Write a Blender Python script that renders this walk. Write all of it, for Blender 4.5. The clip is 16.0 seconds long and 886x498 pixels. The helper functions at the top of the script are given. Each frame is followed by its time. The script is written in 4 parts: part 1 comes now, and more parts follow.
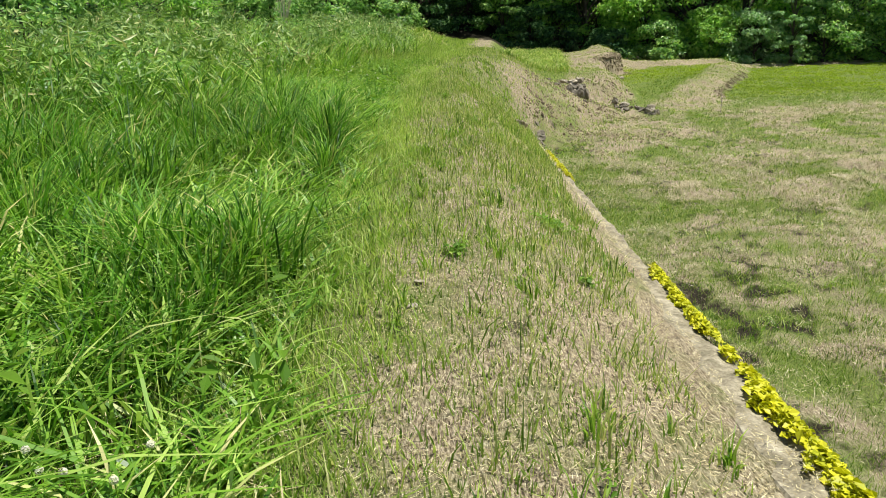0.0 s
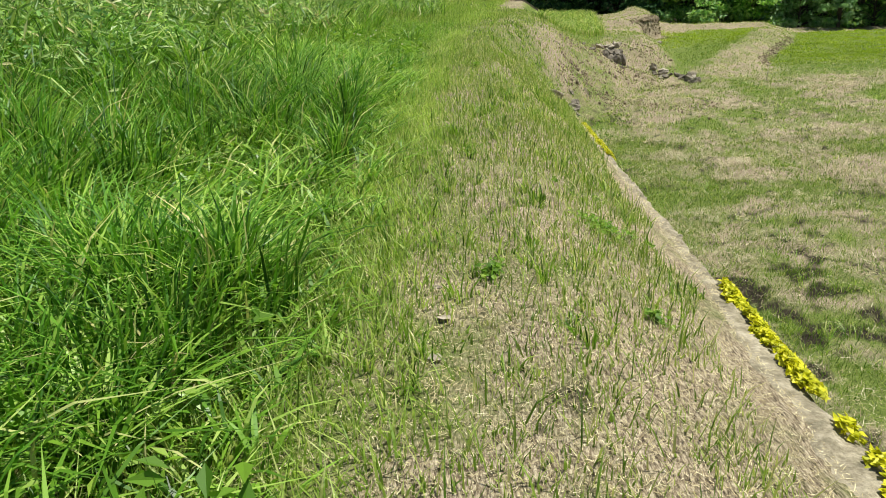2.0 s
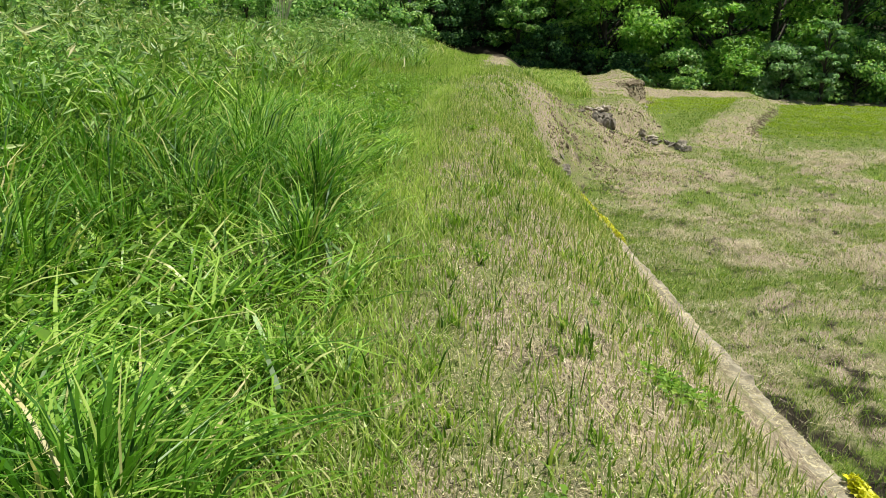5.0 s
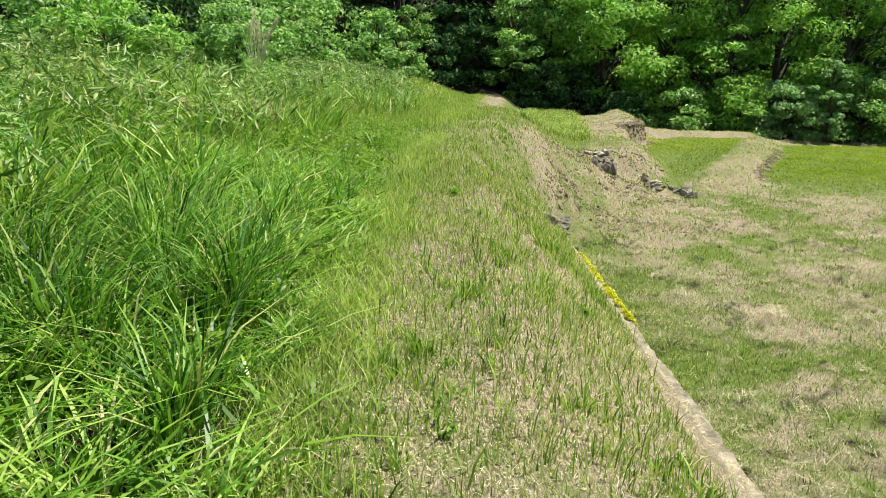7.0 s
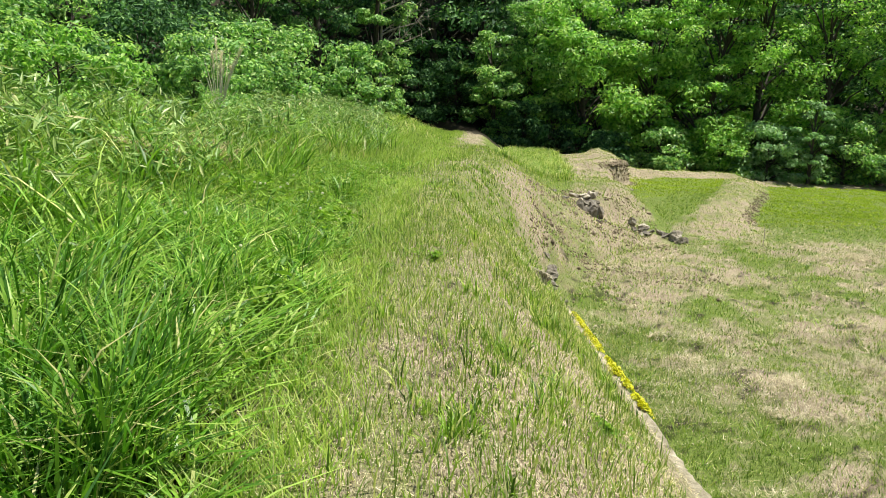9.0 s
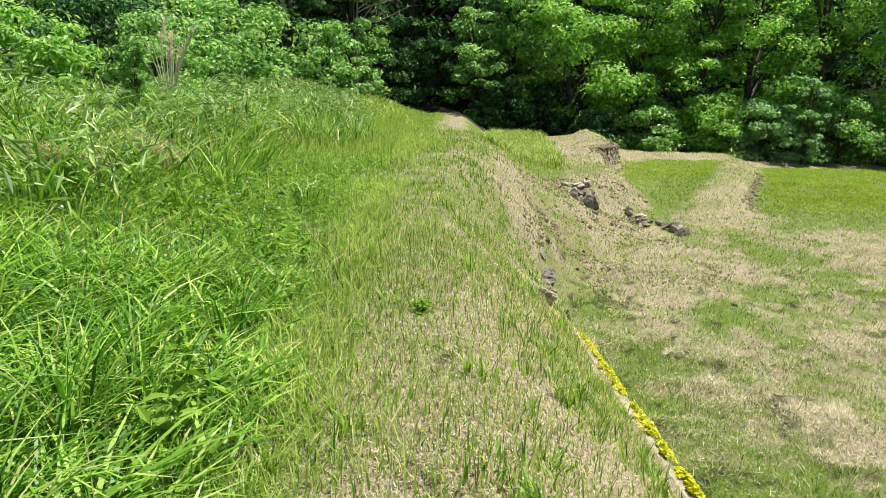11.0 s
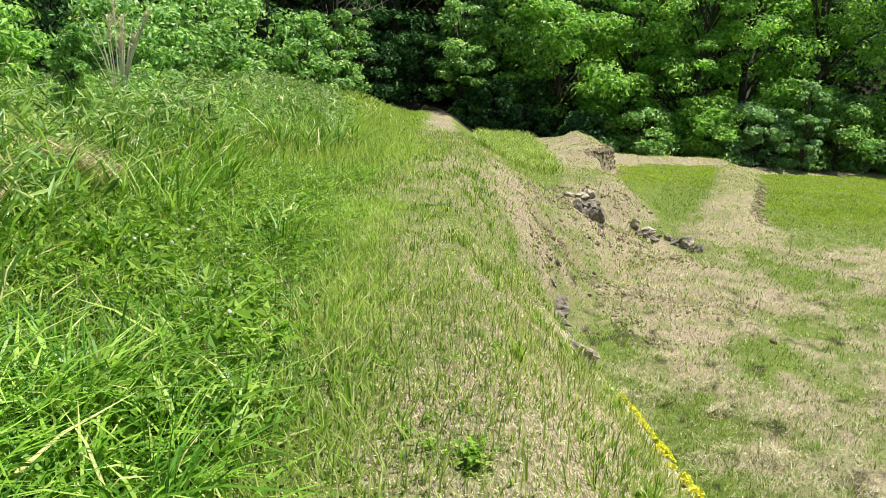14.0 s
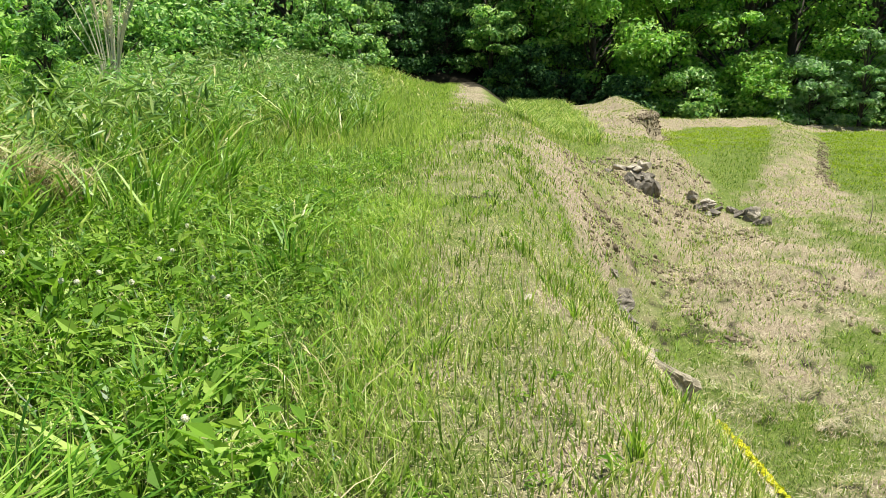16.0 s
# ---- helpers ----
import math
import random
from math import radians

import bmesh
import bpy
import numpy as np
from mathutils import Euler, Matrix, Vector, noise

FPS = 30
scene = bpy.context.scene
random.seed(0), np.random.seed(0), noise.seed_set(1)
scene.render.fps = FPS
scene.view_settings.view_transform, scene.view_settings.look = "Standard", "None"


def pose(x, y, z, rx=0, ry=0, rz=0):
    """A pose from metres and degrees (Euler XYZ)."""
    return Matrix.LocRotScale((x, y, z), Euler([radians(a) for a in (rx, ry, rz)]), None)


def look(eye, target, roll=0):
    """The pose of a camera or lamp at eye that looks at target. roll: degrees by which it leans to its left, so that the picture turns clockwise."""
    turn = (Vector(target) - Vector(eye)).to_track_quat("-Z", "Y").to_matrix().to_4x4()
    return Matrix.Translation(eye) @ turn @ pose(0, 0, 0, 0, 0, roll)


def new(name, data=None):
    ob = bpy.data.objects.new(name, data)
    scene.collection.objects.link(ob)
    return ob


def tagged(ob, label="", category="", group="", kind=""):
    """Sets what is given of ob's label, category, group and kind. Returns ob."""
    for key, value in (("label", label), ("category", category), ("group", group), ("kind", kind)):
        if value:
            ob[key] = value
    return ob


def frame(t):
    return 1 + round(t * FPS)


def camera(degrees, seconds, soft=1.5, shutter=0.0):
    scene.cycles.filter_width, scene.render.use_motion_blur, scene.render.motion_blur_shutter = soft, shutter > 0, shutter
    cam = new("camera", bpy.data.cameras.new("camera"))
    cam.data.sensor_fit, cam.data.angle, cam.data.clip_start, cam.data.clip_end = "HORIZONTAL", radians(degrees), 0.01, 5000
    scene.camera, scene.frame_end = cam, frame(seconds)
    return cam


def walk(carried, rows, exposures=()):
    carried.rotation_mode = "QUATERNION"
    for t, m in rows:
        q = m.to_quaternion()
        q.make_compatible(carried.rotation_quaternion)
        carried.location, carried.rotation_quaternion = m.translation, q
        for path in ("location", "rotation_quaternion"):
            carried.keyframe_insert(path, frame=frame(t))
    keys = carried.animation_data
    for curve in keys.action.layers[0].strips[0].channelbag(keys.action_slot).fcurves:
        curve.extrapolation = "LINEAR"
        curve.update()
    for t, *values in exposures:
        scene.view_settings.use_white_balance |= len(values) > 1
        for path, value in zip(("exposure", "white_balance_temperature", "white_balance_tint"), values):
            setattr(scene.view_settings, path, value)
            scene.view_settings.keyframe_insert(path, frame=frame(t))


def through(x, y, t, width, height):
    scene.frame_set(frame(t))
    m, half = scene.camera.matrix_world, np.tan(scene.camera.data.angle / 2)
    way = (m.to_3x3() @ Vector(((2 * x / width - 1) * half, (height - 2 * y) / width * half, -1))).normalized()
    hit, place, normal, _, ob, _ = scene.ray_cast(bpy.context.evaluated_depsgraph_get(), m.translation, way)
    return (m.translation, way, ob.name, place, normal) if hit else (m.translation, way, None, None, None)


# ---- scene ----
cam = camera(61.52, 16.0, soft=0.9)
PATH = [
    (0, (0.000, 0.000, 1.650), (0.107, 4.759, 0.120), -2.67),
    (0.5, (0.066, 0.261, 1.637), (0.046, 5.029, 0.131), -4.03),
    (1, (0.100, 0.445, 1.650), (0.087, 5.177, 0.037), -3.50),
    (1.5, (0.006, 0.726, 1.650), (-0.025, 5.423, -0.064), -3.59),
    (2, (0.003, 0.933, 1.645), (-0.069, 5.615, -0.109), -2.52),
    (2.5, (0.048, 1.118, 1.652), (-0.074, 5.801, -0.096), -2.72),
    (3, (-0.037, 1.340, 1.642), (0.028, 6.014, -0.133), -3.12),
    (3.5, (-0.057, 1.589, 1.647), (0.123, 6.236, -0.191), -3.02),
    (4, (-0.050, 1.864, 1.656), (0.073, 6.537, -0.118), -1.63),
    (4.5, (-0.178, 2.157, 1.637), (0.021, 6.871, -0.018), -0.20),
    (5, (-0.188, 2.484, 1.608), (-0.042, 7.266, 0.154), 0.99),
    (5.2, (-0.171, 2.627, 1.620), (-0.085, 7.412, 0.172), 1.04),
    (7.3, (0.072, 4.157, 1.722), (0.266, 9.005, 0.513), 0.83),
    (7.5, (0.045, 4.269, 1.750), (0.339, 9.113, 0.546), 1.08),
    (8, (0.023, 4.533, 1.734), (0.312, 9.421, 0.721), 1.42),
    (8.5, (0.114, 4.924, 1.716), (0.289, 9.879, 1.071), 2.40),
    (9, (0.085, 5.302, 1.713), (0.394, 10.190, 0.711), 1.75),
    (9.2, (0.062, 5.431, 1.723), (0.445, 10.298, 0.644), 1.83),
    (11.3, (0.142, 7.145, 1.815), (0.572, 11.996, 0.680), 1.09),
    (11.5, (0.132, 7.283, 1.820), (0.529, 12.139, 0.698), 1.65),
    (12, (0.019, 7.625, 1.838), (0.405, 12.485, 0.731), 2.68),
    (12.5, (-0.010, 7.937, 1.823), (0.362, 12.798, 0.713), 2.47),
    (13, (0.009, 8.246, 1.841), (0.474, 13.093, 0.705), 2.36),
    (13.5, (-0.026, 8.528, 1.834), (0.574, 13.359, 0.691), 2.94),
    (14, (-0.045, 8.801, 1.823), (0.551, 13.629, 0.667), 2.16),
    (14.5, (0.019, 9.173, 1.789), (0.496, 13.999, 0.572), 0.91),
    (15, (-0.007, 9.524, 1.750), (0.447, 14.330, 0.448), 0.39),
    (15.5, (-0.041, 9.848, 1.770), (0.427, 14.648, 0.450), -0.19),
    (16, (0.000, 10.239, 1.746), (0.367, 15.044, 0.414), -0.99),
]
EXPOSURES = [(0.0, 0.46), (4.0, 0.38), (7.5, 0.67), (16.0, 0.77)]
walk(cam, [(t, look(e, g, r)) for t, e, g, r in PATH], EXPOSURES)

# ---- world and sun ----
SUN_ELEVATION, SUN_AZIMUTH = radians(70), radians(82)   # azimuth from +y towards +x
world = bpy.data.worlds.new("world")
scene.world = world
world.use_nodes = True
wn = world.node_tree.nodes
sky = wn.new("ShaderNodeTexSky")
sky.sky_type, sky.sun_disc = "NISHITA", False
sky.sun_elevation, sky.sun_rotation = SUN_ELEVATION, SUN_AZIMUTH
world.node_tree.links.new(sky.outputs[0], wn["Background"].inputs[0])
wn["Background"].inputs[1].default_value = 0.062
sun = new("sun", bpy.data.lights.new("sun", "SUN"))
sun.data.energy, sun.data.angle, sun.data.color = 5.0, radians(0.55), (1.0, 0.96, 0.88)
sun_way = Vector((math.sin(SUN_AZIMUTH) * math.cos(SUN_ELEVATION), math.cos(SUN_AZIMUTH) * math.cos(SUN_ELEVATION), math.sin(SUN_ELEVATION)))
sun.matrix_world = look(sun_way * 60, (0, 0, 0))


# ---- materials ----
def material(name):
    m = bpy.data.materials.new(name)
    m.use_nodes = True
    nt = m.node_tree
    return m, nt.nodes, nt.links, nt.nodes["Principled BSDF"]


def noise_node(nodes, links, scale, detail=4.0, rough=0.6, coords=None):
    n = nodes.new("ShaderNodeTexNoise")
    n.inputs["Scale"].default_value, n.inputs["Detail"].default_value, n.inputs["Roughness"].default_value = scale, detail, rough
    if coords is None:
        coords = nodes.new("ShaderNodeNewGeometry").outputs["Position"]
    links.new(coords, n.inputs["Vector"])
    return n


def ramp_node(nodes, links, fac, stops):
    r = nodes.new("ShaderNodeValToRGB")
    while len(r.color_ramp.elements) < len(stops):
        r.color_ramp.elements.new(0.5)
    for e, (p, c) in zip(r.color_ramp.elements, stops):
        e.position, e.color = p, (*c, 1)
    links.new(fac, r.inputs[0])
    return r


def mix_node(nodes, links, fac, a, b, kind="MIX"):
    m = nodes.new("ShaderNodeMix")
    m.data_type, m.blend_type = "RGBA", kind
    for sock, v in ((m.inputs[0], fac), (m.inputs[6], a), (m.inputs[7], b)):
        if isinstance(v, (int, float)):
            sock.default_value = v
        elif isinstance(v, tuple):
            sock.default_value = (*v, 1)
        else:
            links.new(v, sock)
    return m.outputs[2]


def bump_into(nodes, links, bsdf, height, strength, distance):
    b = nodes.new("ShaderNodeBump")
    b.inputs["Strength"].default_value, b.inputs["Distance"].default_value = strength, distance
    links.new(height, b.inputs["Height"])
    links.new(b.outputs[0], bsdf.inputs["Normal"])


def leaf_material(name, stops, through=0.35, rough=0.55, patch=0.5, spec=0.35):
    """Blades and leaves: colour by leaf, patches by place, light that shines through."""
    m, n, l, b = material(name)
    geo = n.new("ShaderNodeNewGeometry")
    col = ramp_node(n, l, geo.outputs["Random Per Island"], stops).outputs[0]
    big = noise_node(n, l, patch, 3)
    shade = ramp_node(n, l, big.outputs["Fac"], [(0.3, (0.78, 0.8, 0.7)), (0.7, (1.15, 1.12, 1.0))]).outputs[0]
    col = mix_node(n, l, 1.0, col, shade, "MULTIPLY")
    l.new(col, b.inputs["Base Color"])
    b.inputs["Roughness"].default_value = rough
    b.inputs["Specular IOR Level"].default_value = spec
    tr = n.new("ShaderNodeBsdfTranslucent")
    l.new(mix_node(n, l, 1.0, col, (1.12, 1.2, 0.7), "MULTIPLY"), tr.inputs[0])
    mixer = n.new("ShaderNodeMixShader")
    mixer.inputs[0].default_value = through
    l.new(b.outputs[0], mixer.inputs[1])
    l.new(tr.outputs[0], mixer.inputs[2])
    l.new(mixer.outputs[0], n["Material Output"].inputs[0])
    return m


def ground_material():
    """Soil, dry thatch and moss-green cover; 'green' and 'bare' tell where the sward is thick and where earth lies open."""
    m, n, l, b = material("ground_cover")
    pos = n.new("ShaderNodeNewGeometry").outputs["Position"]
    fine = noise_node(n, l, 38, 6, 0.75, pos)
    mid = noise_node(n, l, 3.2, 5, 0.65, pos)
    layers = []
    for turn, long in ((0.7, 26), (-0.9, 30), (2.0, 22)):
        streak = n.new("ShaderNodeMapping")
        streak.inputs["Scale"].default_value = (90, long, 40)
        streak.inputs["Rotation"].default_value = (0, 0, turn)
        l.new(pos, streak.inputs[0])
        layers.append(noise_node(n, l, 1.0, 3, 0.6, streak.outputs[0]).outputs["Fac"])
    straw_max = n.new("ShaderNodeMath")
    straw_max.operation = "MAXIMUM"
    l.new(layers[0], straw_max.inputs[0])
    l.new(layers[1], straw_max.inputs[1])
    straw = n.new("ShaderNodeMath")
    straw.operation = "MAXIMUM"
    l.new(straw_max.outputs[0], straw.inputs[0])
    l.new(layers[2], straw.inputs[1])
    thatch = ramp_node(n, l, straw.outputs[0], [(0.43, (0.055, 0.042, 0.027)), (0.54, (0.22, 0.178, 0.115)), (0.65, (0.44, 0.38, 0.26)), (0.8, (0.68, 0.61, 0.45))]).outputs[0]
    grass = ramp_node(n, l, fine.outputs["Fac"], [(0.3, (0.03, 0.045, 0.01)), (0.5, (0.11, 0.155, 0.03)), (0.7, (0.23, 0.28, 0.07))]).outputs[0]
    earth = ramp_node(n, l, fine.outputs["Fac"], [(0.3, (0.10, 0.075, 0.04)), (0.5, (0.205, 0.178, 0.102)), (0.72, (0.345, 0.318, 0.195))]).outputs[0]
    green = n.new("ShaderNodeAttribute")
    green.attribute_name = "green"
    bare = n.new("ShaderNodeAttribute")
    bare.attribute_name = "bare"

    def soft(attr, lo, hi):
        add = n.new("ShaderNodeMath")
        add.operation = "ADD"
        l.new(attr, add.inputs[0])
        l.new(mid.outputs["Fac"], add.inputs[1])
        r = n.new("ShaderNodeMapRange")
        r.inputs[1].default_value, r.inputs[2].default_value = lo, hi
        l.new(add.outputs[0], r.inputs[0])
        return r.outputs[0]
    col = mix_node(n, l, soft(green.outputs["Fac"], 0.8, 1.2), thatch, grass)
    col = mix_node(n, l, soft(bare.outputs["Fac"], 0.85, 1.15), col, earth)
    # near-black cover: wood litter and path soil, also shade put into the colour
    litter_shade = n.new("ShaderNodeAttribute")
    litter_shade.attribute_name = "litter_shade"
    humus_shade = ramp_node(n, l, fine.outputs["Fac"], [(0.35, (0.012, 0.011, 0.007)), (0.6, (0.04, 0.034, 0.02)), (0.75, (0.09, 0.072, 0.045))]).outputs[0]
    col = mix_node(n, l, soft(litter_shade.outputs["Fac"], 0.85, 1.15), col, humus_shade)
    l.new(col, b.inputs["Base Color"])
    b.inputs["Roughness"].default_value = 0.95
    b.inputs["Specular IOR Level"].default_value = 0.15
    h = mix_node(n, l, 0.5, fine.outputs["Fac"], straw.outputs[0])
    bump_into(n, l, b, h, 0.9, 0.03)
    return m


def stone_material(name, stops, scale=9.0, rough=0.9):
    m, n, l, b = material(name)
    co = n.new("ShaderNodeNewGeometry").outputs["Position"]
    a = noise_node(n, l, scale, 8, 0.7, co)
    c = noise_node(n, l, scale * 7, 4, 0.7, co)
    col = ramp_node(n, l, a.outputs["Fac"], stops).outputs[0]
    speck = ramp_node(n, l, c.outputs["Fac"], [(0.35, (0.65, 0.63, 0.6)), (0.65, (1.1, 1.1, 1.08))]).outputs[0]
    l.new(mix_node(n, l, 1.0, col, speck, "MULTIPLY"), b.inputs["Base Color"])
    b.inputs["Roughness"].default_value = rough
    bump_into(n, l, b, mix_node(n, l, 0.5, a.outputs["Fac"], c.outputs["Fac"]), 0.7, 0.02)
    return m


def bark_material(name, dark, light):
    m, n, l, b = material(name)
    mp = n.new("ShaderNodeMapping")
    mp.inputs["Scale"].default_value = (14, 14, 2.5)
    l.new(n.new("ShaderNodeNewGeometry").outputs["Position"], mp.inputs[0])
    a = noise_node(n, l, 1.0, 6, 0.7, mp.outputs[0])
    l.new(ramp_node(n, l, a.outputs["Fac"], [(0.35, dark), (0.65, light)]).outputs[0], b.inputs["Base Color"])
    b.inputs["Roughness"].default_value = 0.9
    bump_into(n, l, b, a.outputs["Fac"], 0.8, 0.03)
    return m


GROUND = ground_material()
TALL = leaf_material("tall_grass", [(0.0, (0.03, 0.085, 0.006)), (0.3, (0.125, 0.27, 0.018)), (0.65, (0.26, 0.44, 0.04)), (0.88, (0.46, 0.60, 0.13)), (1.0, (0.74, 0.68, 0.4))], 0.45, 0.42, 0.6, 0.5)
TALL_FAR = leaf_material("bank_grass", [(0.0, (0.045, 0.11, 0.014)), (0.4, (0.18, 0.30, 0.035)), (0.8, (0.36, 0.48, 0.10)), (1.0, (0.6, 0.55, 0.3))], 0.32, 0.5, 0.4, 0.4)
SHORT = leaf_material("short_grass", [(0.0, (0.09, 0.19, 0.022)), (0.4, (0.24, 0.37, 0.06)), (0.7, (0.4, 0.5, 0.14)), (1.0, (0.6, 0.57, 0.32))], 0.45, 0.5, 1.2)
MEADOW = leaf_material("field_grass", [(0.0, (0.06, 0.135, 0.014)), (0.5, (0.18, 0.295, 0.035)), (0.85, (0.31, 0.41, 0.09)), (1.0, (0.55, 0.52, 0.27))], 0.45, 0.5, 0.9)
SUNNY = leaf_material("sunlit_grass", [(0.0, (0.17, 0.3, 0.045)), (0.5, (0.35, 0.49, 0.10)), (0.9, (0.52, 0.63, 0.2)), (1.0, (0.66, 0.63, 0.37))], 0.5, 0.5, 0.6)
DEEP = leaf_material("deep_grass", [(0.0, (0.018, 0.075, 0.006)), (0.3, (0.07, 0.215, 0.015)), (0.65, (0.15, 0.35, 0.03)), (0.92, (0.32, 0.49, 0.09)), (1.0, (0.6, 0.54, 0.28))], 0.34, 0.48, 0.6, 0.35)
STRAW = leaf_material("dry_straw", [(0.0, (0.15, 0.115, 0.07)), (0.4, (0.41, 0.352, 0.218)), (0.8, (0.63, 0.565, 0.375)), (1.0, (0.83, 0.775, 0.59))], 0.15, 0.75, 1.5, 0.15)
HAY = leaf_material("bleached_hay", [(0.0, (0.17, 0.132, 0.076)), (0.35, (0.37, 0.32, 0.205)), (0.75, (0.58, 0.525, 0.38)), (1.0, (0.84, 0.79, 0.66))], 0.12, 0.7, 1.5, 0.2)
BROAD = leaf_material("broad_grass", [(0.0, (0.045, 0.13, 0.01)), (0.35, (0.125, 0.29, 0.022)), (0.7, (0.25, 0.455, 0.05)), (0.93, (0.46, 0.63, 0.16)), (1.0, (0.7, 0.64, 0.36))], 0.36, 0.43, 0.6, 0.5)
LIME = leaf_material("paddy_grass", [(0.0, (0.22, 0.36, 0.015)), (0.5, (0.34, 0.47, 0.02)), (1.0, (0.48, 0.56, 0.05))], 0.35, 0.5, 0.6)
CLOVER = leaf_material("broad_weed", [(0.0, (0.08, 0.19, 0.018)), (0.5, (0.18, 0.34, 0.035)), (1.0, (0.33, 0.48, 0.08))], 0.45, 0.55, 1.0, 0.3)
MOSS = leaf_material("stonecrop", [(0.0, (0.36, 0.40, 0.01)), (0.5, (0.55, 0.55, 0.015)), (1.0, (0.74, 0.70, 0.03))], 0.25, 0.5, 4.0)
LEAF_BRIGHT = leaf_material("leaf_bright", [(0.0, (0.1, 0.27, 0.045)), (0.5, (0.27, 0.53, 0.10)), (1.0, (0.55, 0.75, 0.22))], 0.48, 0.45, 0.5, 0.5)
LEAF_MID = leaf_material("leaf_mid", [(0.0, (0.065, 0.19, 0.05)), (0.5, (0.22, 0.45, 0.12)), (1.0, (0.56, 0.74, 0.3))], 0.45, 0.45, 0.5, 0.5)
# leaf green darkened to carry the shade inside the wood
LEAF_SHADED = leaf_material("leaf_shaded", [(0.0, (0.018, 0.06, 0.025)), (0.5, (0.055, 0.155, 0.055)), (0.9, (0.17, 0.34, 0.13)), (1.0, (0.3, 0.48, 0.2))], 0.35, 0.6, 0.4, 0.2)
LEAF_SILVER = leaf_material("leaf_silver", [(0.0, (0.15, 0.33, 0.12)), (0.5, (0.29, 0.48, 0.24)), (1.0, (0.48, 0.64, 0.42))], 0.45, 0.6, 0.5)
CONCRETE = stone_material("weathered_concrete", [(0.3, (0.11, 0.1, 0.06)), (0.5, (0.28, 0.25, 0.17)), (0.7, (0.5, 0.46, 0.35))], 8.0)
STONE = stone_material("grey_stone", [(0.3, (0.05, 0.043, 0.032)), (0.5, (0.19, 0.168, 0.13)), (0.7, (0.38, 0.35, 0.29))], 5.0)
STONE_PALE = stone_material("pale_stone", [(0.3, (0.22, 0.19, 0.14)), (0.55, (0.44, 0.395, 0.31)), (0.75, (0.62, 0.575, 0.48))], 6.0)
EARTH = stone_material("broken_earth", [(0.3, (0.09, 0.07, 0.042)), (0.5, (0.21, 0.17, 0.105)), (0.7, (0.37, 0.31, 0.2))], 7.0)
BARK = bark_material("bark", (0.025, 0.02, 0.014), (0.08, 0.066, 0.047))
DEADWOOD = bark_material("dead_twig", (0.2, 0.17, 0.13), (0.42, 0.38, 0.32))
BAMBOO = leaf_material("bamboo_grass", [(0.0, (0.06, 0.15, 0.025)), (0.5, (0.18, 0.32, 0.06)), (0.9, (0.36, 0.48, 0.17)), (1.0, (0.55, 0.5, 0.28))], 0.28, 0.45, 0.5, 0.45)
PLUME = leaf_material("dry_plume", [(0.0, (0.6, 0.56, 0.44)), (0.5, (0.74, 0.7, 0.59)), (1.0, (0.84, 0.81, 0.72))], 0.12, 0.8, 2.0, 0.1)
WHITE = leaf_material("clover_flower", [(0.0, (0.7, 0.7, 0.62)), (1.0, (0.85, 0.84, 0.78))], 0.2, 0.7, 2.0, 0.2)


# ---- mesh helpers ----
def raw_mesh(name, co, faces, mat, smooth=False):
    """A mesh from arrays: co (n, 3), faces (m, 3 or 4)."""
    me = bpy.data.meshes.new(name)
    co, faces = np.asarray(co, np.float32), np.asarray(faces, np.int32)
    k = faces.shape[1]
    me.vertices.add(len(co))
    me.vertices.foreach_set("co", co.ravel())
    me.loops.add(faces.size)
    me.loops.foreach_set("vertex_index", faces.ravel())
    me.polygons.add(len(faces))
    me.polygons.foreach_set("loop_start", np.arange(0, faces.size, k, dtype=np.int32))
    me.polygons.foreach_set("use_smooth", np.full(len(faces), smooth))
    me.update(calc_edges=True)
    me.materials.append(mat)
    return me


def part(name, bm, mat, parent, label=""):
    me = bpy.data.meshes.new(name)
    bm.to_mesh(me)
    bm.free()
    me.materials.append(mat)
    ob = new(name, me)
    ob.parent = parent
    return tagged(ob, label)


def array_part(name, co, faces, mat, parent, label="", smooth=False):
    ob = new(name, raw_mesh(name, co, faces, mat, smooth))
    ob.parent = parent
    return tagged(ob, label)


def smoothstep(a, b, v):
    t = np.clip((v - a) / (b - a), 0, 1)
    return t * t * (3 - 2 * t)


def lattice(x, y, seed):
    """Smooth value noise on a unit lattice, 0 to 1, for arrays."""
    xi, yi = np.floor(x), np.floor(y)
    u, v = x - xi, y - yi
    u, v = u * u * (3 - 2 * u), v * v * (3 - 2 * v)

    def corner(a, b):
        s = np.sin(a * 127.1 + b * 311.7 + seed * 74.7) * 43758.5453
        return s - np.floor(s)
    return (corner(xi, yi) * (1 - u) + corner(xi + 1, yi) * u) * (1 - v) + (corner(xi, yi + 1) * (1 - u) + corner(xi + 1, yi + 1) * u) * v


def wave(x, y, seed=0.0):
    """Two octaves of noise, about -1 to 1."""
    c, s = 0.8, 0.6
    x, y = x * c - y * s, x * s + y * c
    return (lattice(x, y, seed) * 0.62 + lattice(x * 2.3 + 5, y * 2.3 - 3, seed + 9) * 0.38) * 2.6 - 1.3


# ---- the lie of the land ----
FIELD = -2.0


def edge_x(y):
    return 1.15 + 0.094 * np.clip(y, -30, 60)


def edge_z(y):
    return np.maximum(0.2 - 0.1 * np.clip(y, -4, 22.2), FIELD)


def crest_x(y):
    return np.interp(y, [-20, 4, 12, 16, 20, 22, 26, 30, 35, 46], [-0.1, -0.05, 0.2, 0.5, 0.85, 1.1, 1.6, 2.1, 2.7, 3.8])


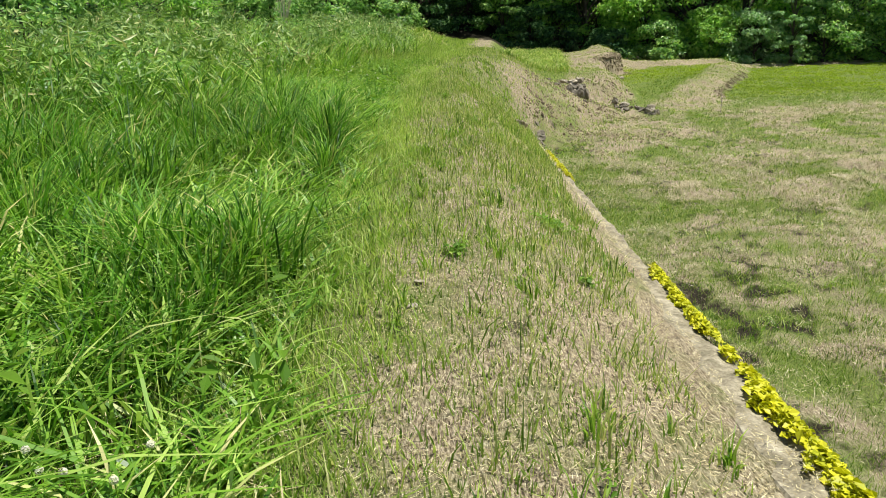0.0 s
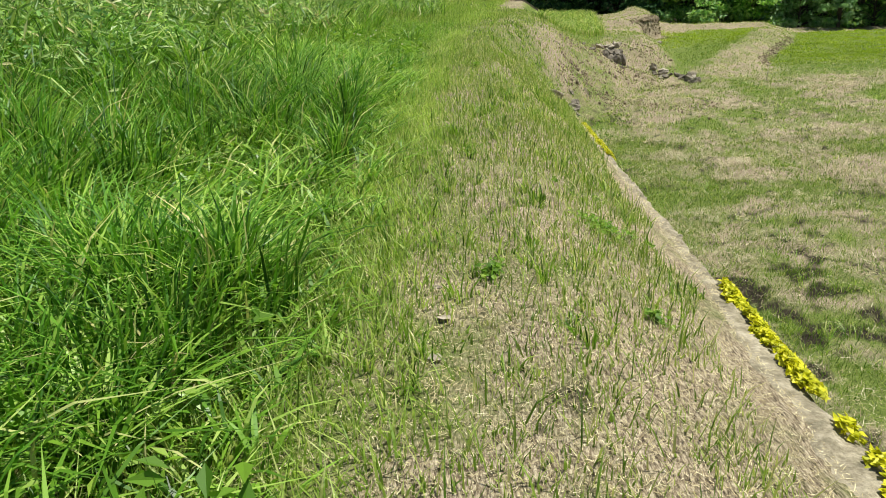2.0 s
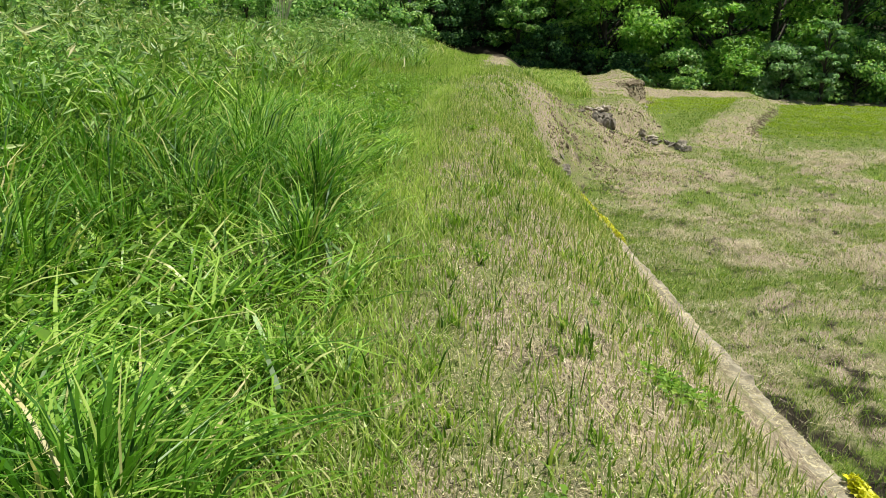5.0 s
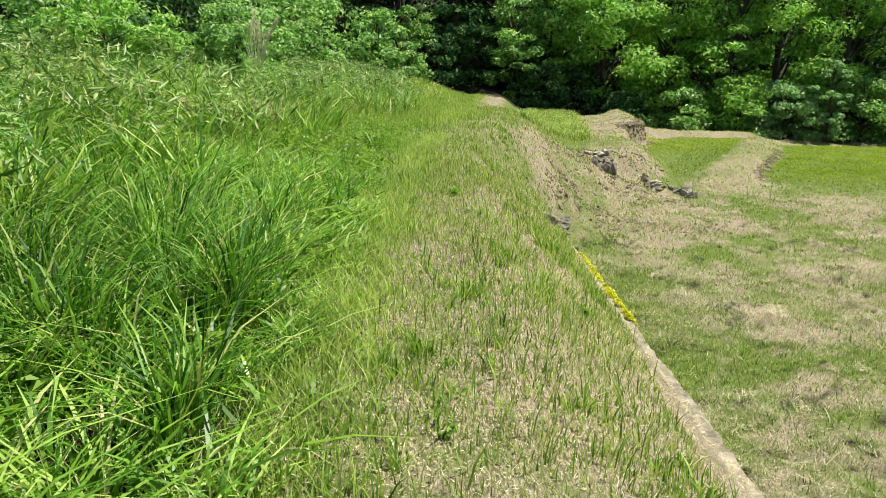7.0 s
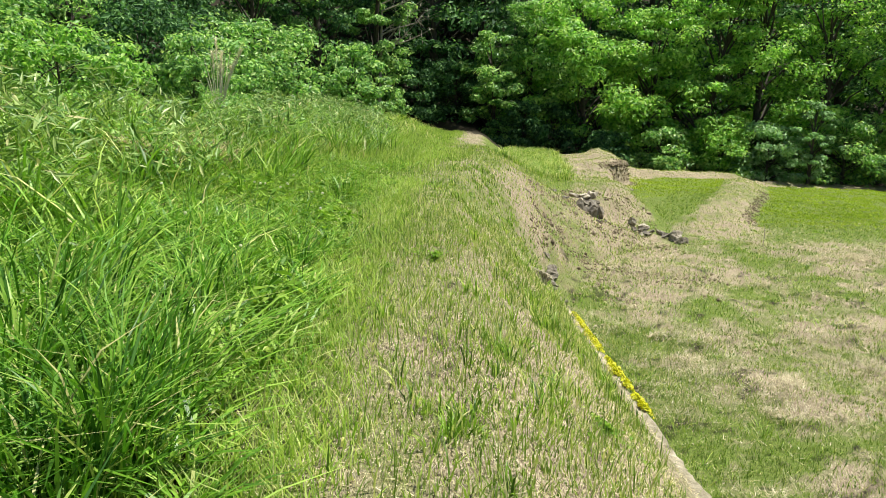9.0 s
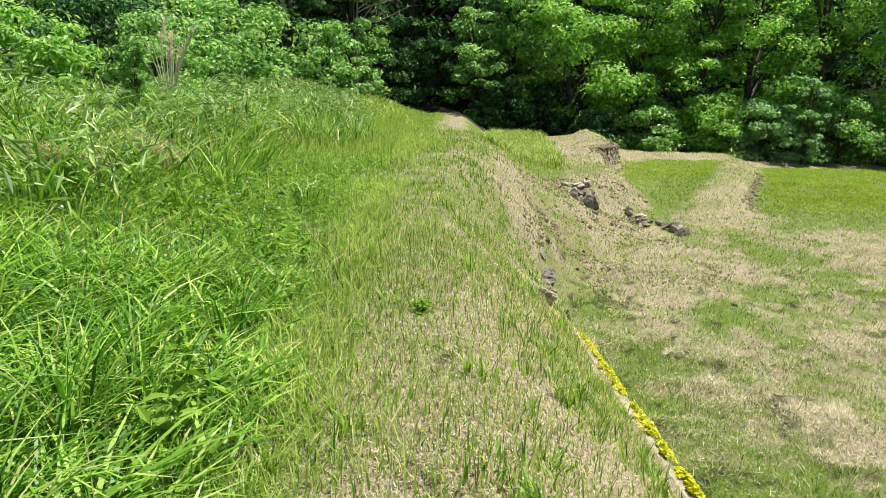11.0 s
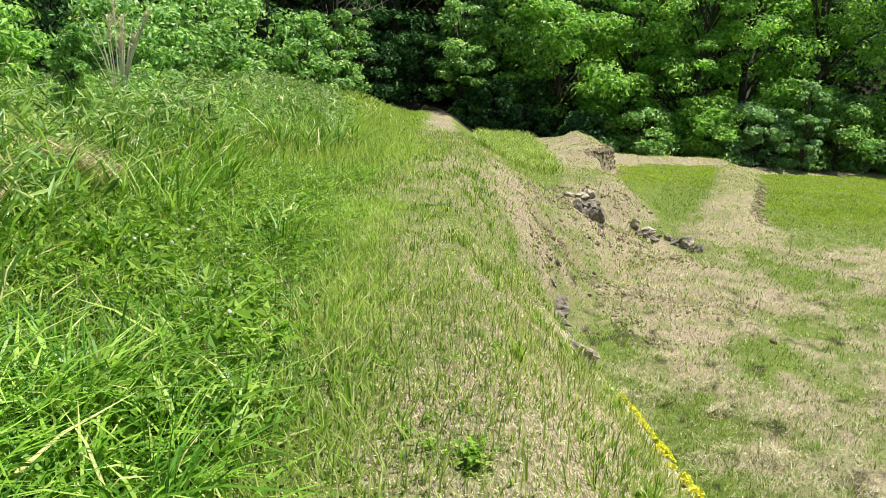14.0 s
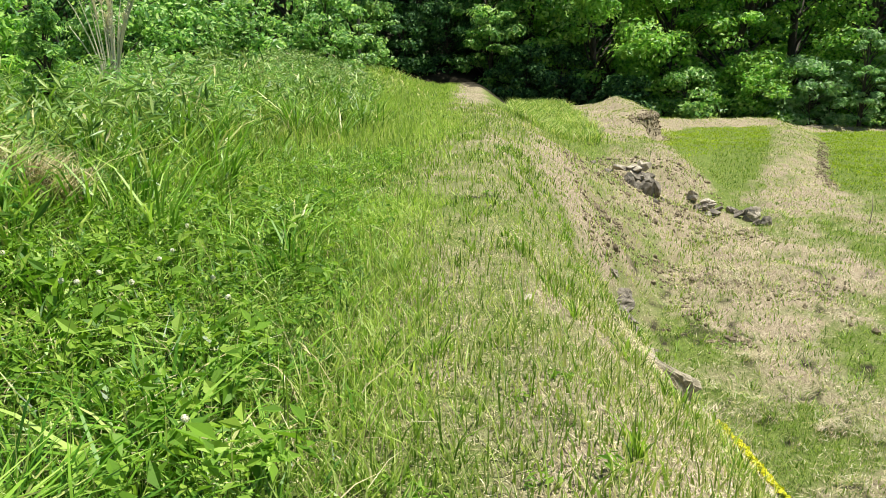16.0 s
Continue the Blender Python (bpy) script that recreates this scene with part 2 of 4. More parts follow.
def crest_z(y):
    return np.interp(y, [-20, 0, 6, 12, 20, 27, 34, 46, 60], [0.1, 0.18, 0.24, 0.42, 0.40, 0.2, 0.06, -0.08, -0.1])


def terrace_x(y):
    """Right-hand lip of the terrace beside the path."""
    return np.interp(y, [22, 24, 29, 31, 34.4, 35.9, 37, 44], [6.9, 7.2, 7.8, 8.0, 8.35, 9.65, 9.9, 10.8])


def ridge_x(y):
    """Earth ridge between the second and third paddies."""
    return np.interp(y, [23, 24.5, 26, 29.3, 34.8, 39], [8.7, 9.3, 9.8, 11.1, 14.4, 16.4])


def lower_level(x, y):
    """Fields on the right: the near field, then terraces one behind another."""
    z = FIELD + 0.05 * wave(x * 0.5, y * 0.5) + 0.05 * wave(x * 1.7, y * 1.7, 2) + 0.035 * wave(x * 3.9, y * 4.3, 9)
    bx = terrace_x(y) + 0.18 * wave(x * 0.0 + 3, y * 1.1, 4)
    soft = np.interp(y, [24, 31, 33.6], [1.3, 0.7, 0.1])
    up1 = smoothstep(24.4, 29.6, y + 0.5 * wave(x * 0.6, y * 0.6, 1)) * (1 - smoothstep(bx - soft, bx + soft, x))
    z = z + up1 * 1.12
    lip = np.exp(-((x - bx + 0.75) / 0.7) ** 2) * smoothstep(31, 36, y) * smoothstep(46, 43, y)
    z = z + 0.30 * lip
    # second paddy, a little above the near field
    z = z + 0.30 * smoothstep(25.5, 30.0, y) * (1 - up1) * (1 - smoothstep(-0.6, 0.6, x - ridge_x(y)))
    d = x - ridge_x(y) - 0.12 * wave(x * 0.0 + 1, y * 0.9, 6)
    top = np.interp(y, [24, 27, 31, 36, 40], [0.0, 0.06, 0.17, 0.22, 0.08])
    z = z + top * np.where(d > 0, smoothstep(1.0, 0.45, d), smoothstep(-2.2, -0.1, d))
    # ridge along the far side
    far = np.exp(-((y - 40.4 - 0.3 * wave(x * 0.5, 0 * x, 3)) / 0.95) ** 2)
    z = z + (np.interp(x, [10, 12, 15, 20], [0.45, 0.4, 0.16, 0.05]) + 0.08 * wave(x * 0.6, 0 * x, 8)) * far * smoothstep(9.5, 11, x) * smoothstep(24, 19, x) * (1 - up1)
    # ground falls away below the wood, then climbs steeply
    z = z - 0.8 * smoothstep(41.5, 44, y) * smoothstep(5, 11, x)
    return z


def hillside(x, y):
    return np.clip(y - 49, 0, 90) * 0.6 + np.clip(-15 - x, 0, 50) * 0.5 + np.clip(x - 33, 0, 60) * 0.5


def height(x, y):
    xe, ze, xc, zc = edge_x(y), edge_z(y), crest_x(y), crest_z(y)
    low = lower_level(x, y)
    # bank from the crest of the path down to the kerb
    d = np.clip((x - (xc + 0.45)) / np.maximum(xe - xc - 0.45, 0.2), 0, 1)
    bank = zc + (ze - zc) * (0.75 * d + 0.25 * d * d)
    # further on the wall has gone and the bank runs out into the field
    toe = np.interp(y, [19, 22, 25, 28, 34, 46], [3.4, 5.0, 7.0, 5.4, 4.8, 5.8])
    e = np.clip((x - (xc + 0.6)) / np.maximum(toe - xc - 0.6, 0.3), 0, 1)
    run_out = zc + (np.minimum(low, zc) - zc) * (0.35 * e + 0.65 * smoothstep(0, 1, e))
    near = np.where(x <= xe + 0.0005, bank, low)
    w = smoothstep(17.8, 20.0, y)
    z = near * (1 - w) + run_out * w
    # left: a shallow dip beside the path, then the overgrown slope
    lx = xc - 0.55 - x
    rise = 0.62 * smoothstep(0.6, 4.0, lx) - np.clip(lx - 4.5, 0, 40) * 0.07 + 0.12 * wave(x * 0.6, y * 0.6, 12) * smoothstep(1, 3, lx)
    z = np.where(lx > 0, zc - 0.06 * smoothstep(0, 0.4, lx) + rise, z)
    z = z + hillside(x, y)
    return z + 0.012 * wave(x * 5, y * 5, 3) + 0.02 * wave(x * 2.3, y * 2.0, 5) * smoothstep(0.2, 1.5, np.abs(x - xe))


def build_ground():
    a = np.concatenate([-np.geomspace(60, 9, 16), np.arange(-8.6, -3.0, 0.3), np.arange(-3.0, -0.02, 0.1), [-0.015, 0.0]])
    b = np.concatenate([[0.004], np.arange(0.1, 8, 0.14), np.arange(8.1, 20, 0.25), np.geomspace(20.4, 200, 22)])
    u = np.concatenate([a, b])
    ys = np.concatenate([-np.geomspace(160, 3, 18), np.arange(-2.8, 16, 0.16), np.arange(16, 47, 0.2), np.geomspace(47.5, 420, 26)])
    U, Y = np.meshgrid(u, ys)
    X = edge_x(Y) + U
    Z = height(X, Y)
    n, m = U.shape
    idx = np.arange(n * m).reshape(n, m)
    faces = np.stack([idx[:-1, :-1], idx[:-1, 1:], idx[1:, 1:], idx[1:, :-1]], -1).reshape(-1, 4)
    me = raw_mesh("ground", np.stack([X, Y, Z], -1).reshape(-1, 3), faces, GROUND, True)
    x, y = X.ravel(), Y.ravel()
    g = 0.36 + 0.2 * wave(x * 0.9, y * 0.8, 7) + 0.1 * smoothstep(0.9, 0.0, x - crest_x(y) + 0.55)
    left = smoothstep(-0.3, 0.4, crest_x(y) - 0.5 - x)
    g = g + 0.16 * smoothstep(9, 15, y) * smoothstep(30, 24, y) * (x < edge_x(y) + 0.2)
    g = g + 0.7 * left
    right = smoothstep(0, 0.3, x - edge_x(y))
    g = g + right * (0.12 + 0.3 * wave(x * 0.62, y * 0.55, 2) + 0.3 * wave(x * 1.9, y * 2.1, 33) + 0.35 * smoothstep(2.6, 0.4, x - edge_x(y)) * smoothstep(9, 12, y))
    paddy = smoothstep(27, 31, y) * smoothstep(0.2, 0.8, x - terrace_x(y)) * smoothstep(39.4, 38.4, y)
    paddy = paddy + smoothstep(24, 27, y) * smoothstep(0.8, 1.4, x - ridge_x(y)) * smoothstep(39.4, 38.4, y)
    terr = smoothstep(28, 30, y) * smoothstep(terrace_x(y) - 2.4, terrace_x(y) - 3.0, x) * smoothstep(crest_x(y) + 0.5, crest_x(y) + 1.1, x)
    g = np.clip(g + 0.55 * paddy + 0.5 * terr, 0, 1)
    ridge = smoothstep(1.5, 0.6, np.abs(x - ridge_x(y) + 0.2)) * smoothstep(24.5, 27.5, y) * smoothstep(42, 40, y)
    slope = smoothstep(18.6, 21.0, y) * smoothstep(29.5, 27.5, y) * smoothstep(crest_x(y) + 1.0, crest_x(y) + 2.2, x) * (1 - smoothstep(-0.8, 0.5, x - terrace_x(y)))
    lip = smoothstep(2.4, 1.3, np.abs(x - terrace_x(y) + 1.1)) * smoothstep(28.5, 32, y)
    far = smoothstep(1.5, 0.6, np.abs(y - 40.3)) * smoothstep(9, 10, x)
    walked = smoothstep(0.75, 0.25, np.abs(x - crest_x(y) - 0.35)) * smoothstep(22, 34, y)
    foot = smoothstep(0.5, 0.15, np.abs(x - edge_x(y) - 0.5)) * smoothstep(17.2, 18.8, y) * smoothstep(22, 20, y)
    thin = 0.25 * smoothstep(0.3, 0.9, wave(x * 1.3, y * 1.3, 14)) * (y < 18) * (x < edge_x(y)) * (1 - left)
    bare = np.clip(0.2 * ridge + slope * (0.3 + 0.4 * wave(x * 1.4, y * 1.4, 4)) + 0.12 * lip + 0.25 * far + 0.35 * walked + 0.35 * foot + thin, 0, 1)
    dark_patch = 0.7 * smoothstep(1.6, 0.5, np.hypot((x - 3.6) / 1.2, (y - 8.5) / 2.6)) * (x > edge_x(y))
    dry = np.clip(ridge + lip + far, 0, 1)
    # ground left of the path darkened as shade between the tussocks
    tussock_shade = left * (0.5 + 0.3 * wave(x * 1.7, y * 1.7, 19)) * smoothstep(34, 24, y)
    # shadow gaps between the hay lumps, painted dark on the field
    hay_shade = 0.55 * smoothstep(-0.1, 0.6, wave(x * 3.3, y * 3.8, 23)) * (x > edge_x(y) + 0.4) * smoothstep(24, 21, y)
    g = np.clip(g - 0.5 * dry - 0.35 * slope, -0.5, 1)
    # wood floor darkened for canopy shade; spots on the path are soil
    litter_shade = np.clip(smoothstep(41.3, 42.6, y) * smoothstep(2.5, 5, x) + smoothstep(46.5, 48, y) + smoothstep(-12, -15, x) + 0.3 * dark_patch + tussock_shade + hay_shade + 0.5 * smoothstep(0.2, 0.8, wave(x * 3.4, y * 3.1, 27)) * (x < edge_x(y)) * (1 - left), 0, 1)
    for name, v in (("green", g), ("bare", bare), ("litter_shade", litter_shade)):
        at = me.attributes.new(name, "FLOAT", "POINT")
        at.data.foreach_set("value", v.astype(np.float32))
    return tagged(new("ground", me), "grassy hillside of mown terraces with dry thatch and bare earth", "ground", kind="structure")


ground = build_ground()


# ---- plants ----
RNG = np.random.default_rng(11)


def blades(base, h, w, lean, az=None, segs=2, droop=0.0, twist=0.6):
    """Grass blades as tapering strips that bend over. base (n, 3); h, w, lean in arrays or numbers."""
    n = len(base)
    az = RNG.uniform(0, 2 * np.pi, n) if az is None else az
    h, w, lean = (np.broadcast_to(np.asarray(v, float), (n,)) for v in (h, w, lean))
    fwd = np.stack([np.cos(az), np.sin(az), np.zeros(n)], 1)
    sa = az + np.pi / 2 + RNG.normal(0, twist, n)
    side = np.stack([np.cos(sa), np.sin(sa), np.zeros(n)], 1)
    rows = []
    for i in range(segs + 1):
        t = i / segs
        out = h * lean * t ** 1.8
        up = h * (t - droop * t ** 3)
        p = base + fwd * out[:, None] + np.array([0, 0, 1.0]) * up[:, None]
        if i == segs:
            rows.append(p[:, None])
        else:
            ww = (w * (1 - 0.55 * t ** 1.5))[:, None] * 0.5
            rows.append(np.stack([p - side * ww, p + side * ww], 1))
    co = np.concatenate(rows, 1)
    k = 2 * segs + 1
    f = []
    for i in range(segs - 1):
        a = 2 * i
        f += [(a, a + 1, a + 3), (a, a + 3, a + 2)]
    f.append((2 * segs - 2, 2 * segs - 1, 2 * segs))
    faces = (np.arange(n) * k)[:, None, None] + np.array(f)[None]
    return co.reshape(-1, 3), faces.reshape(-1, 3)


def leaves(centre, size, normal, ratio=0.5, fold=0.12):
    """Pointed leaves, each of four triangles folded along its midrib."""
    n = len(centre)
    normal = normal / np.maximum(np.linalg.norm(normal, axis=1, keepdims=True), 1e-6)
    rnd = RNG.normal(0, 1, (n, 3))
    a = np.cross(normal, rnd)
    a /= np.maximum(np.linalg.norm(a, axis=1, keepdims=True), 1e-6)
    b = np.cross(normal, a)
    s = np.broadcast_to(np.asarray(size, float), (n,))[:, None]
    p0, p1 = centre - a * s * 0.5, centre + a * s * 0.5
    mid = centre - a * s * 0.08
    l = mid + b * s * ratio * 0.5 + normal * s * fold
    r = mid - b * s * ratio * 0.5 + normal * s * fold
    co = np.stack([p0, r, p1, l], 1).reshape(-1, 3)
    f = (np.arange(n) * 4)[:, None, None] + np.array([(0, 1, 2), (0, 2, 3)])[None]
    return co, f.reshape(-1, 3)


def tube(points, radii, sides=6):
    """A tapering limb along points."""
    pts = [Vector(p) for p in points]
    co, faces = [], []
    for i, p in enumerate(pts):
        d = (pts[min(i + 1, len(pts) - 1)] - pts[max(i - 1, 0)]).normalized()
        u = d.orthogonal().normalized()
        v = d.cross(u)
        for k in range(sides):
            a = 2 * math.pi * k / sides
            co.append(p + (u * math.cos(a) + v * math.sin(a)) * radii[i])
    for i in range(len(pts) - 1):
        for k in range(sides):
            q = (k + 1) % sides
            faces.append((i * sides + k, i * sides + q, (i + 1) * sides + q, (i + 1) * sides + k))
    return np.array(co), np.array(faces)


def join(pieces):
    co, faces, o = [], [], 0
    for c, f in pieces:
        co.append(c)
        faces.append(f + o)
        o += len(c)
    return np.concatenate(co), np.concatenate(faces)


def stuff(name, co, faces, mat, label, category):
    return tagged(new(name, raw_mesh(name, co, faces, mat)), label, category, kind="stuff")


def at_ground(x, y, lift=0.0):
    return np.stack([x, y, height(x, y) + lift], 1)


def crown_clumps(rng, count, radius, tall, bottom, flat=1.0):
    """Centres and sizes of leaf clumps over an uneven crown."""
    c = []
    for i in range(count):
        a = rng.uniform(0, 2 * np.pi)
        t = rng.uniform(0, 1)
        z = bottom + (tall - bottom) * t
        env = radius * (0.45 + 0.75 * math.sin(math.pi * min(0.96, 0.12 + 0.86 * t)) ** 0.8) * (0.75 + 0.35 * math.sin(3 * a + 5 * t + count))
        r = env * rng.uniform(0.45, 1.0) ** 0.6
        c.append((math.cos(a) * r, math.sin(a) * r * flat, z, rng.uniform(0.5, 1.0)))
    return np.array(c)


def tree(name, x, y, tall, radius, bottom, mat, leaf, count, label, clumps=60, seed=1, bark=None, ratio=0.5, category="tree", clump_size=0.28):
    rng = np.random.default_rng(seed)
    z0 = float(height(np.array([x]), np.array([y]))[0])
    root = tagged(new(name), label, category)
    root.matrix_world = pose(x, y, z0 - 0.05)
    cl = crown_clumps(rng, clumps, radius, tall, bottom)
    bend = rng.normal(0, 0.05 * tall, 2)
    trunk_pts = [(bend[0] * t * t, bend[1] * t * t, tall * 0.9 * t) for t in np.linspace(0, 1, 7)]
    r0 = 0.02 * tall + 0.02
    limbs = [tube(trunk_pts, [r0 * (1 - 0.9 * t) for t in np.linspace(0, 1, 7)], 7)]
    array_part("trunk", *limbs[0], bark or BARK, root, smooth=True)
    limbs = []
    for c in cl[:: max(1, clumps // 22)]:
        t = max(0.1, min(0.85, (c[2] / tall) - 0.18))
        s = np.array([bend[0] * t * t, bend[1] * t * t, tall * 0.9 * t])
        e = c[:3]
        m = (s + e) / 2 + np.array([0, 0, 0.12 * radius]) + rng.normal(0, 0.06 * radius, 3)
        limbs.append(tube([s, m, e], [r0 * 0.28, r0 * 0.17, r0 * 0.05], 5))
    for limb in limbs:
        array_part("limb", *limb, bark or BARK, root, smooth=True)
    per = max(4, count // clumps)
    cen, nor = [], []
    for c in cl:
        r = radius * clump_size * c[3]
        d = rng.normal(0, 1, (per, 3))
        d /= np.linalg.norm(d, axis=1, keepdims=True)
        rr = r * rng.uniform(0.35, 1.08, per)[:, None] * np.array([1.3, 1.3, 0.56])
        cen.append(c[:3] + d * rr)
        nn = d * 0.8 + np.array([0, -0.15, 0.6]) + rng.normal(0, 0.45, (per, 3))
        nor.append(nn)
    cen, nor = np.concatenate(cen), np.concatenate(nor)
    co, f = leaves(cen, leaf * rng.uniform(0.6, 1.3, len(cen)), nor, ratio)
    array_part("crown", co, f, mat, root)
    return root


def build_wood():
    mats = {"b": LEAF_BRIGHT, "m": LEAF_MID, "d": LEAF_SHADED, "s": LEAF_SILVER}
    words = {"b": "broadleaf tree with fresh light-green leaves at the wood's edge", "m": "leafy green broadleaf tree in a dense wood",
             "d": "tree of the dense wood, leaves coloured dark for its deep shade", "s": "slender tree with pale silvery-green leaves"}
    # x, y, height, radius, crown bottom, kind, leaf size, leaves
    rows = [
        (10.3, 46.8, 9.6, 3.5, 1.6, "b", 0.30, 20000), (5.4, 47.6, 6.0, 2.0, 0.2, "m", 0.26, 11000), (7.4, 48.5, 8.0, 2.4, 0.4, "m", 0.26, 12000),
        (13.8, 46.2, 9.0, 2.6, 0.3, "b", 0.28, 14000), (16.6, 45.4, 11.0, 2.8, 0.3, "b", 0.28, 15000), (19.6, 45.6, 13.0, 3.2, 0.3, "b", 0.28, 16000),
        (22.8, 44.2, 12.0, 3.2, 0.3, "b", 0.28, 14000), (26.0, 43.0, 13.0, 3.4, 0.3, "b", 0.28, 14000), (30.0, 41.0, 13.0, 3.6, 0.3, "m", 0.3, 12000),
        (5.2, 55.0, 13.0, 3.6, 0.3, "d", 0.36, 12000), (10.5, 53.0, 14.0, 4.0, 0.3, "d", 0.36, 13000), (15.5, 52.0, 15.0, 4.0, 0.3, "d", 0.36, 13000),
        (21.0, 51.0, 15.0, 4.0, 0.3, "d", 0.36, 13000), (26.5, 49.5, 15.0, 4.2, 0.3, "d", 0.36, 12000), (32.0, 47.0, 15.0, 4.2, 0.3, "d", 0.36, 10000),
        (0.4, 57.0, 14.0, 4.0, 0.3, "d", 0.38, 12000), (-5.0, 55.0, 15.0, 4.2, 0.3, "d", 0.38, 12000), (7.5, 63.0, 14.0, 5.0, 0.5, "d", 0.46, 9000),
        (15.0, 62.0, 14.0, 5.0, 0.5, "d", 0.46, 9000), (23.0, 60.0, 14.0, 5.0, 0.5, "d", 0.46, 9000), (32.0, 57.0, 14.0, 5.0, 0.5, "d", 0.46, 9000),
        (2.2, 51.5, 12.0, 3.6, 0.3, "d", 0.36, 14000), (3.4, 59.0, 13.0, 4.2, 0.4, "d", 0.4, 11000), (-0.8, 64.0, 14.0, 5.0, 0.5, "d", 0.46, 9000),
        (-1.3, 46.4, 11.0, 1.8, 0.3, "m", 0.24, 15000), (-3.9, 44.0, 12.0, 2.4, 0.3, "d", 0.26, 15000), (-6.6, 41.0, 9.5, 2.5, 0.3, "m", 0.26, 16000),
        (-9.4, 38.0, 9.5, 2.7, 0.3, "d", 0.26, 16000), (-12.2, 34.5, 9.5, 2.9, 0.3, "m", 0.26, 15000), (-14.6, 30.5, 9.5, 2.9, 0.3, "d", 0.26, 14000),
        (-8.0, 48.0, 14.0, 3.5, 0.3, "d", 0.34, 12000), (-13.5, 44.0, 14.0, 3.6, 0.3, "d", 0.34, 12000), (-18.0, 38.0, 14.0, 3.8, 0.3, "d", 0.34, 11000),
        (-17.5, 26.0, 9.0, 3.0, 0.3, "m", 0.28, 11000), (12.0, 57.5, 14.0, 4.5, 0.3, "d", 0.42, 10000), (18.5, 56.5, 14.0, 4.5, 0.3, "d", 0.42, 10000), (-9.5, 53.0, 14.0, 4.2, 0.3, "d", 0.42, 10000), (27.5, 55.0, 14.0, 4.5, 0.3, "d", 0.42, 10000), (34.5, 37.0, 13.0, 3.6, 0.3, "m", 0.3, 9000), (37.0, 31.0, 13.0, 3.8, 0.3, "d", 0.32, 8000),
    ]
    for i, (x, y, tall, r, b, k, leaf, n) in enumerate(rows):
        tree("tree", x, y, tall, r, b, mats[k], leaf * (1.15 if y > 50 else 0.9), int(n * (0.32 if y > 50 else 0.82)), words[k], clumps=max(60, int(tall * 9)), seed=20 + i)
    # low growth along the foot of the wood; dark shrubs near x 1 to 6 fill its shaded gap
    shrubs = [(6.8, 46.0, 2.6, 1.5, "d"), (11.0, 44.2, 2.6, 1.4, "d"), (13.6, 43.4, 2.8, 1.6, "m"), (16.4, 42.6, 3.2, 1.7, "b"), (18.8, 42.2, 3.0, 1.6, "s"),
              (22.2, 41.2, 3.4, 1.8, "m"), (25.0, 40.0, 3.4, 1.9, "m"), (28.4, 38.6, 3.6, 2.0, "d"), (-2.2, 41.8, 3.4, 1.5, "m"), (-4.4, 38.6, 3.8, 1.9, "m"),
              (-6.2, 34.4, 3.8, 2.0, "m"), (-8.6, 31.4, 4.2, 2.2, "d"), (-10.6, 28.0, 4.2, 2.2, "m"), (-12.0, 24.0, 4.4, 2.3, "m"), (-13.6, 20.0, 4.2, 2.3, "d"),
              (-0.6, 47.5, 3.0, 1.3, "m"), (31.5, 36.0, 3.6, 2.0, "d"), (3.4, 49.6, 3.6, 1.8, "d"), (5.6, 50.4, 3.8, 1.9, "d"), (1.2, 49.2, 3.6, 1.7, "d"), (8.6, 46.6, 3.0, 1.5, "d")]
    for i, (x, y, tall, r, k) in enumerate(shrubs):
        tree("shrub", x, y, tall, r, 0.1, mats[k], 0.21, 5200, "dense leafy green shrub on the wooded edge", clumps=60, seed=90 + i, category="shrub", clump_size=0.34)
    tree("shrub", 20.0, 40.4, 4.0, 0.85, 0.1, LEAF_SILVER, 0.19, 3600, "slender shrub with pale silvery-green leaves and a leaning tip", clumps=30, seed=140, category="shrub")


build_wood()


def scatter(n, x0, x1, y0, y1, keep):
    x, y = RNG.uniform(x0, x1, n), RNG.uniform(y0, y1, n)
    k = keep(x, y) > RNG.uniform(0, 1, n)
    return x[k], y[k]


def left_of_path(x, y):
    swell = 0.7 * np.exp(-((y - 24.0) / 3.4) ** 2) + 0.25 * smoothstep(16, 20, y) * wave(0 * x, y * 0.4, 77)
    return crest_x(y) - 0.42 + swell + 0.14 * wave(x * 1.1, y * 1.6, 1) - x


def tussocks(cx, cy, per, spread, h, w, mat_lean=(0.25, 1.0)):
    """Blades that fan out from common roots."""
    n = len(cx)
    k = RNG.poisson(per, n)
    i = np.repeat(np.arange(n), k)
    a = RNG.uniform(0, 2 * np.pi, len(i))
    r = spread[i] * RNG.uniform(0, 1, len(i)) ** 0.5
    x, y = cx[i] + r * np.cos(a), cy[i] + r * np.sin(a)
    hh = h[i] * RNG.uniform(0.45, 1.15, len(i))
    lean = RNG.uniform(mat_lean[0], mat_lean[1], len(i)) * (0.5 + 0.7 * r / spread[i])
    return blades(at_ground(x, y, -0.01), hh, w * RNG.uniform(0.6, 1.3, len(i)), lean, az=a + RNG.normal(0, 0.5, len(i)), segs=3, droop=0.28)


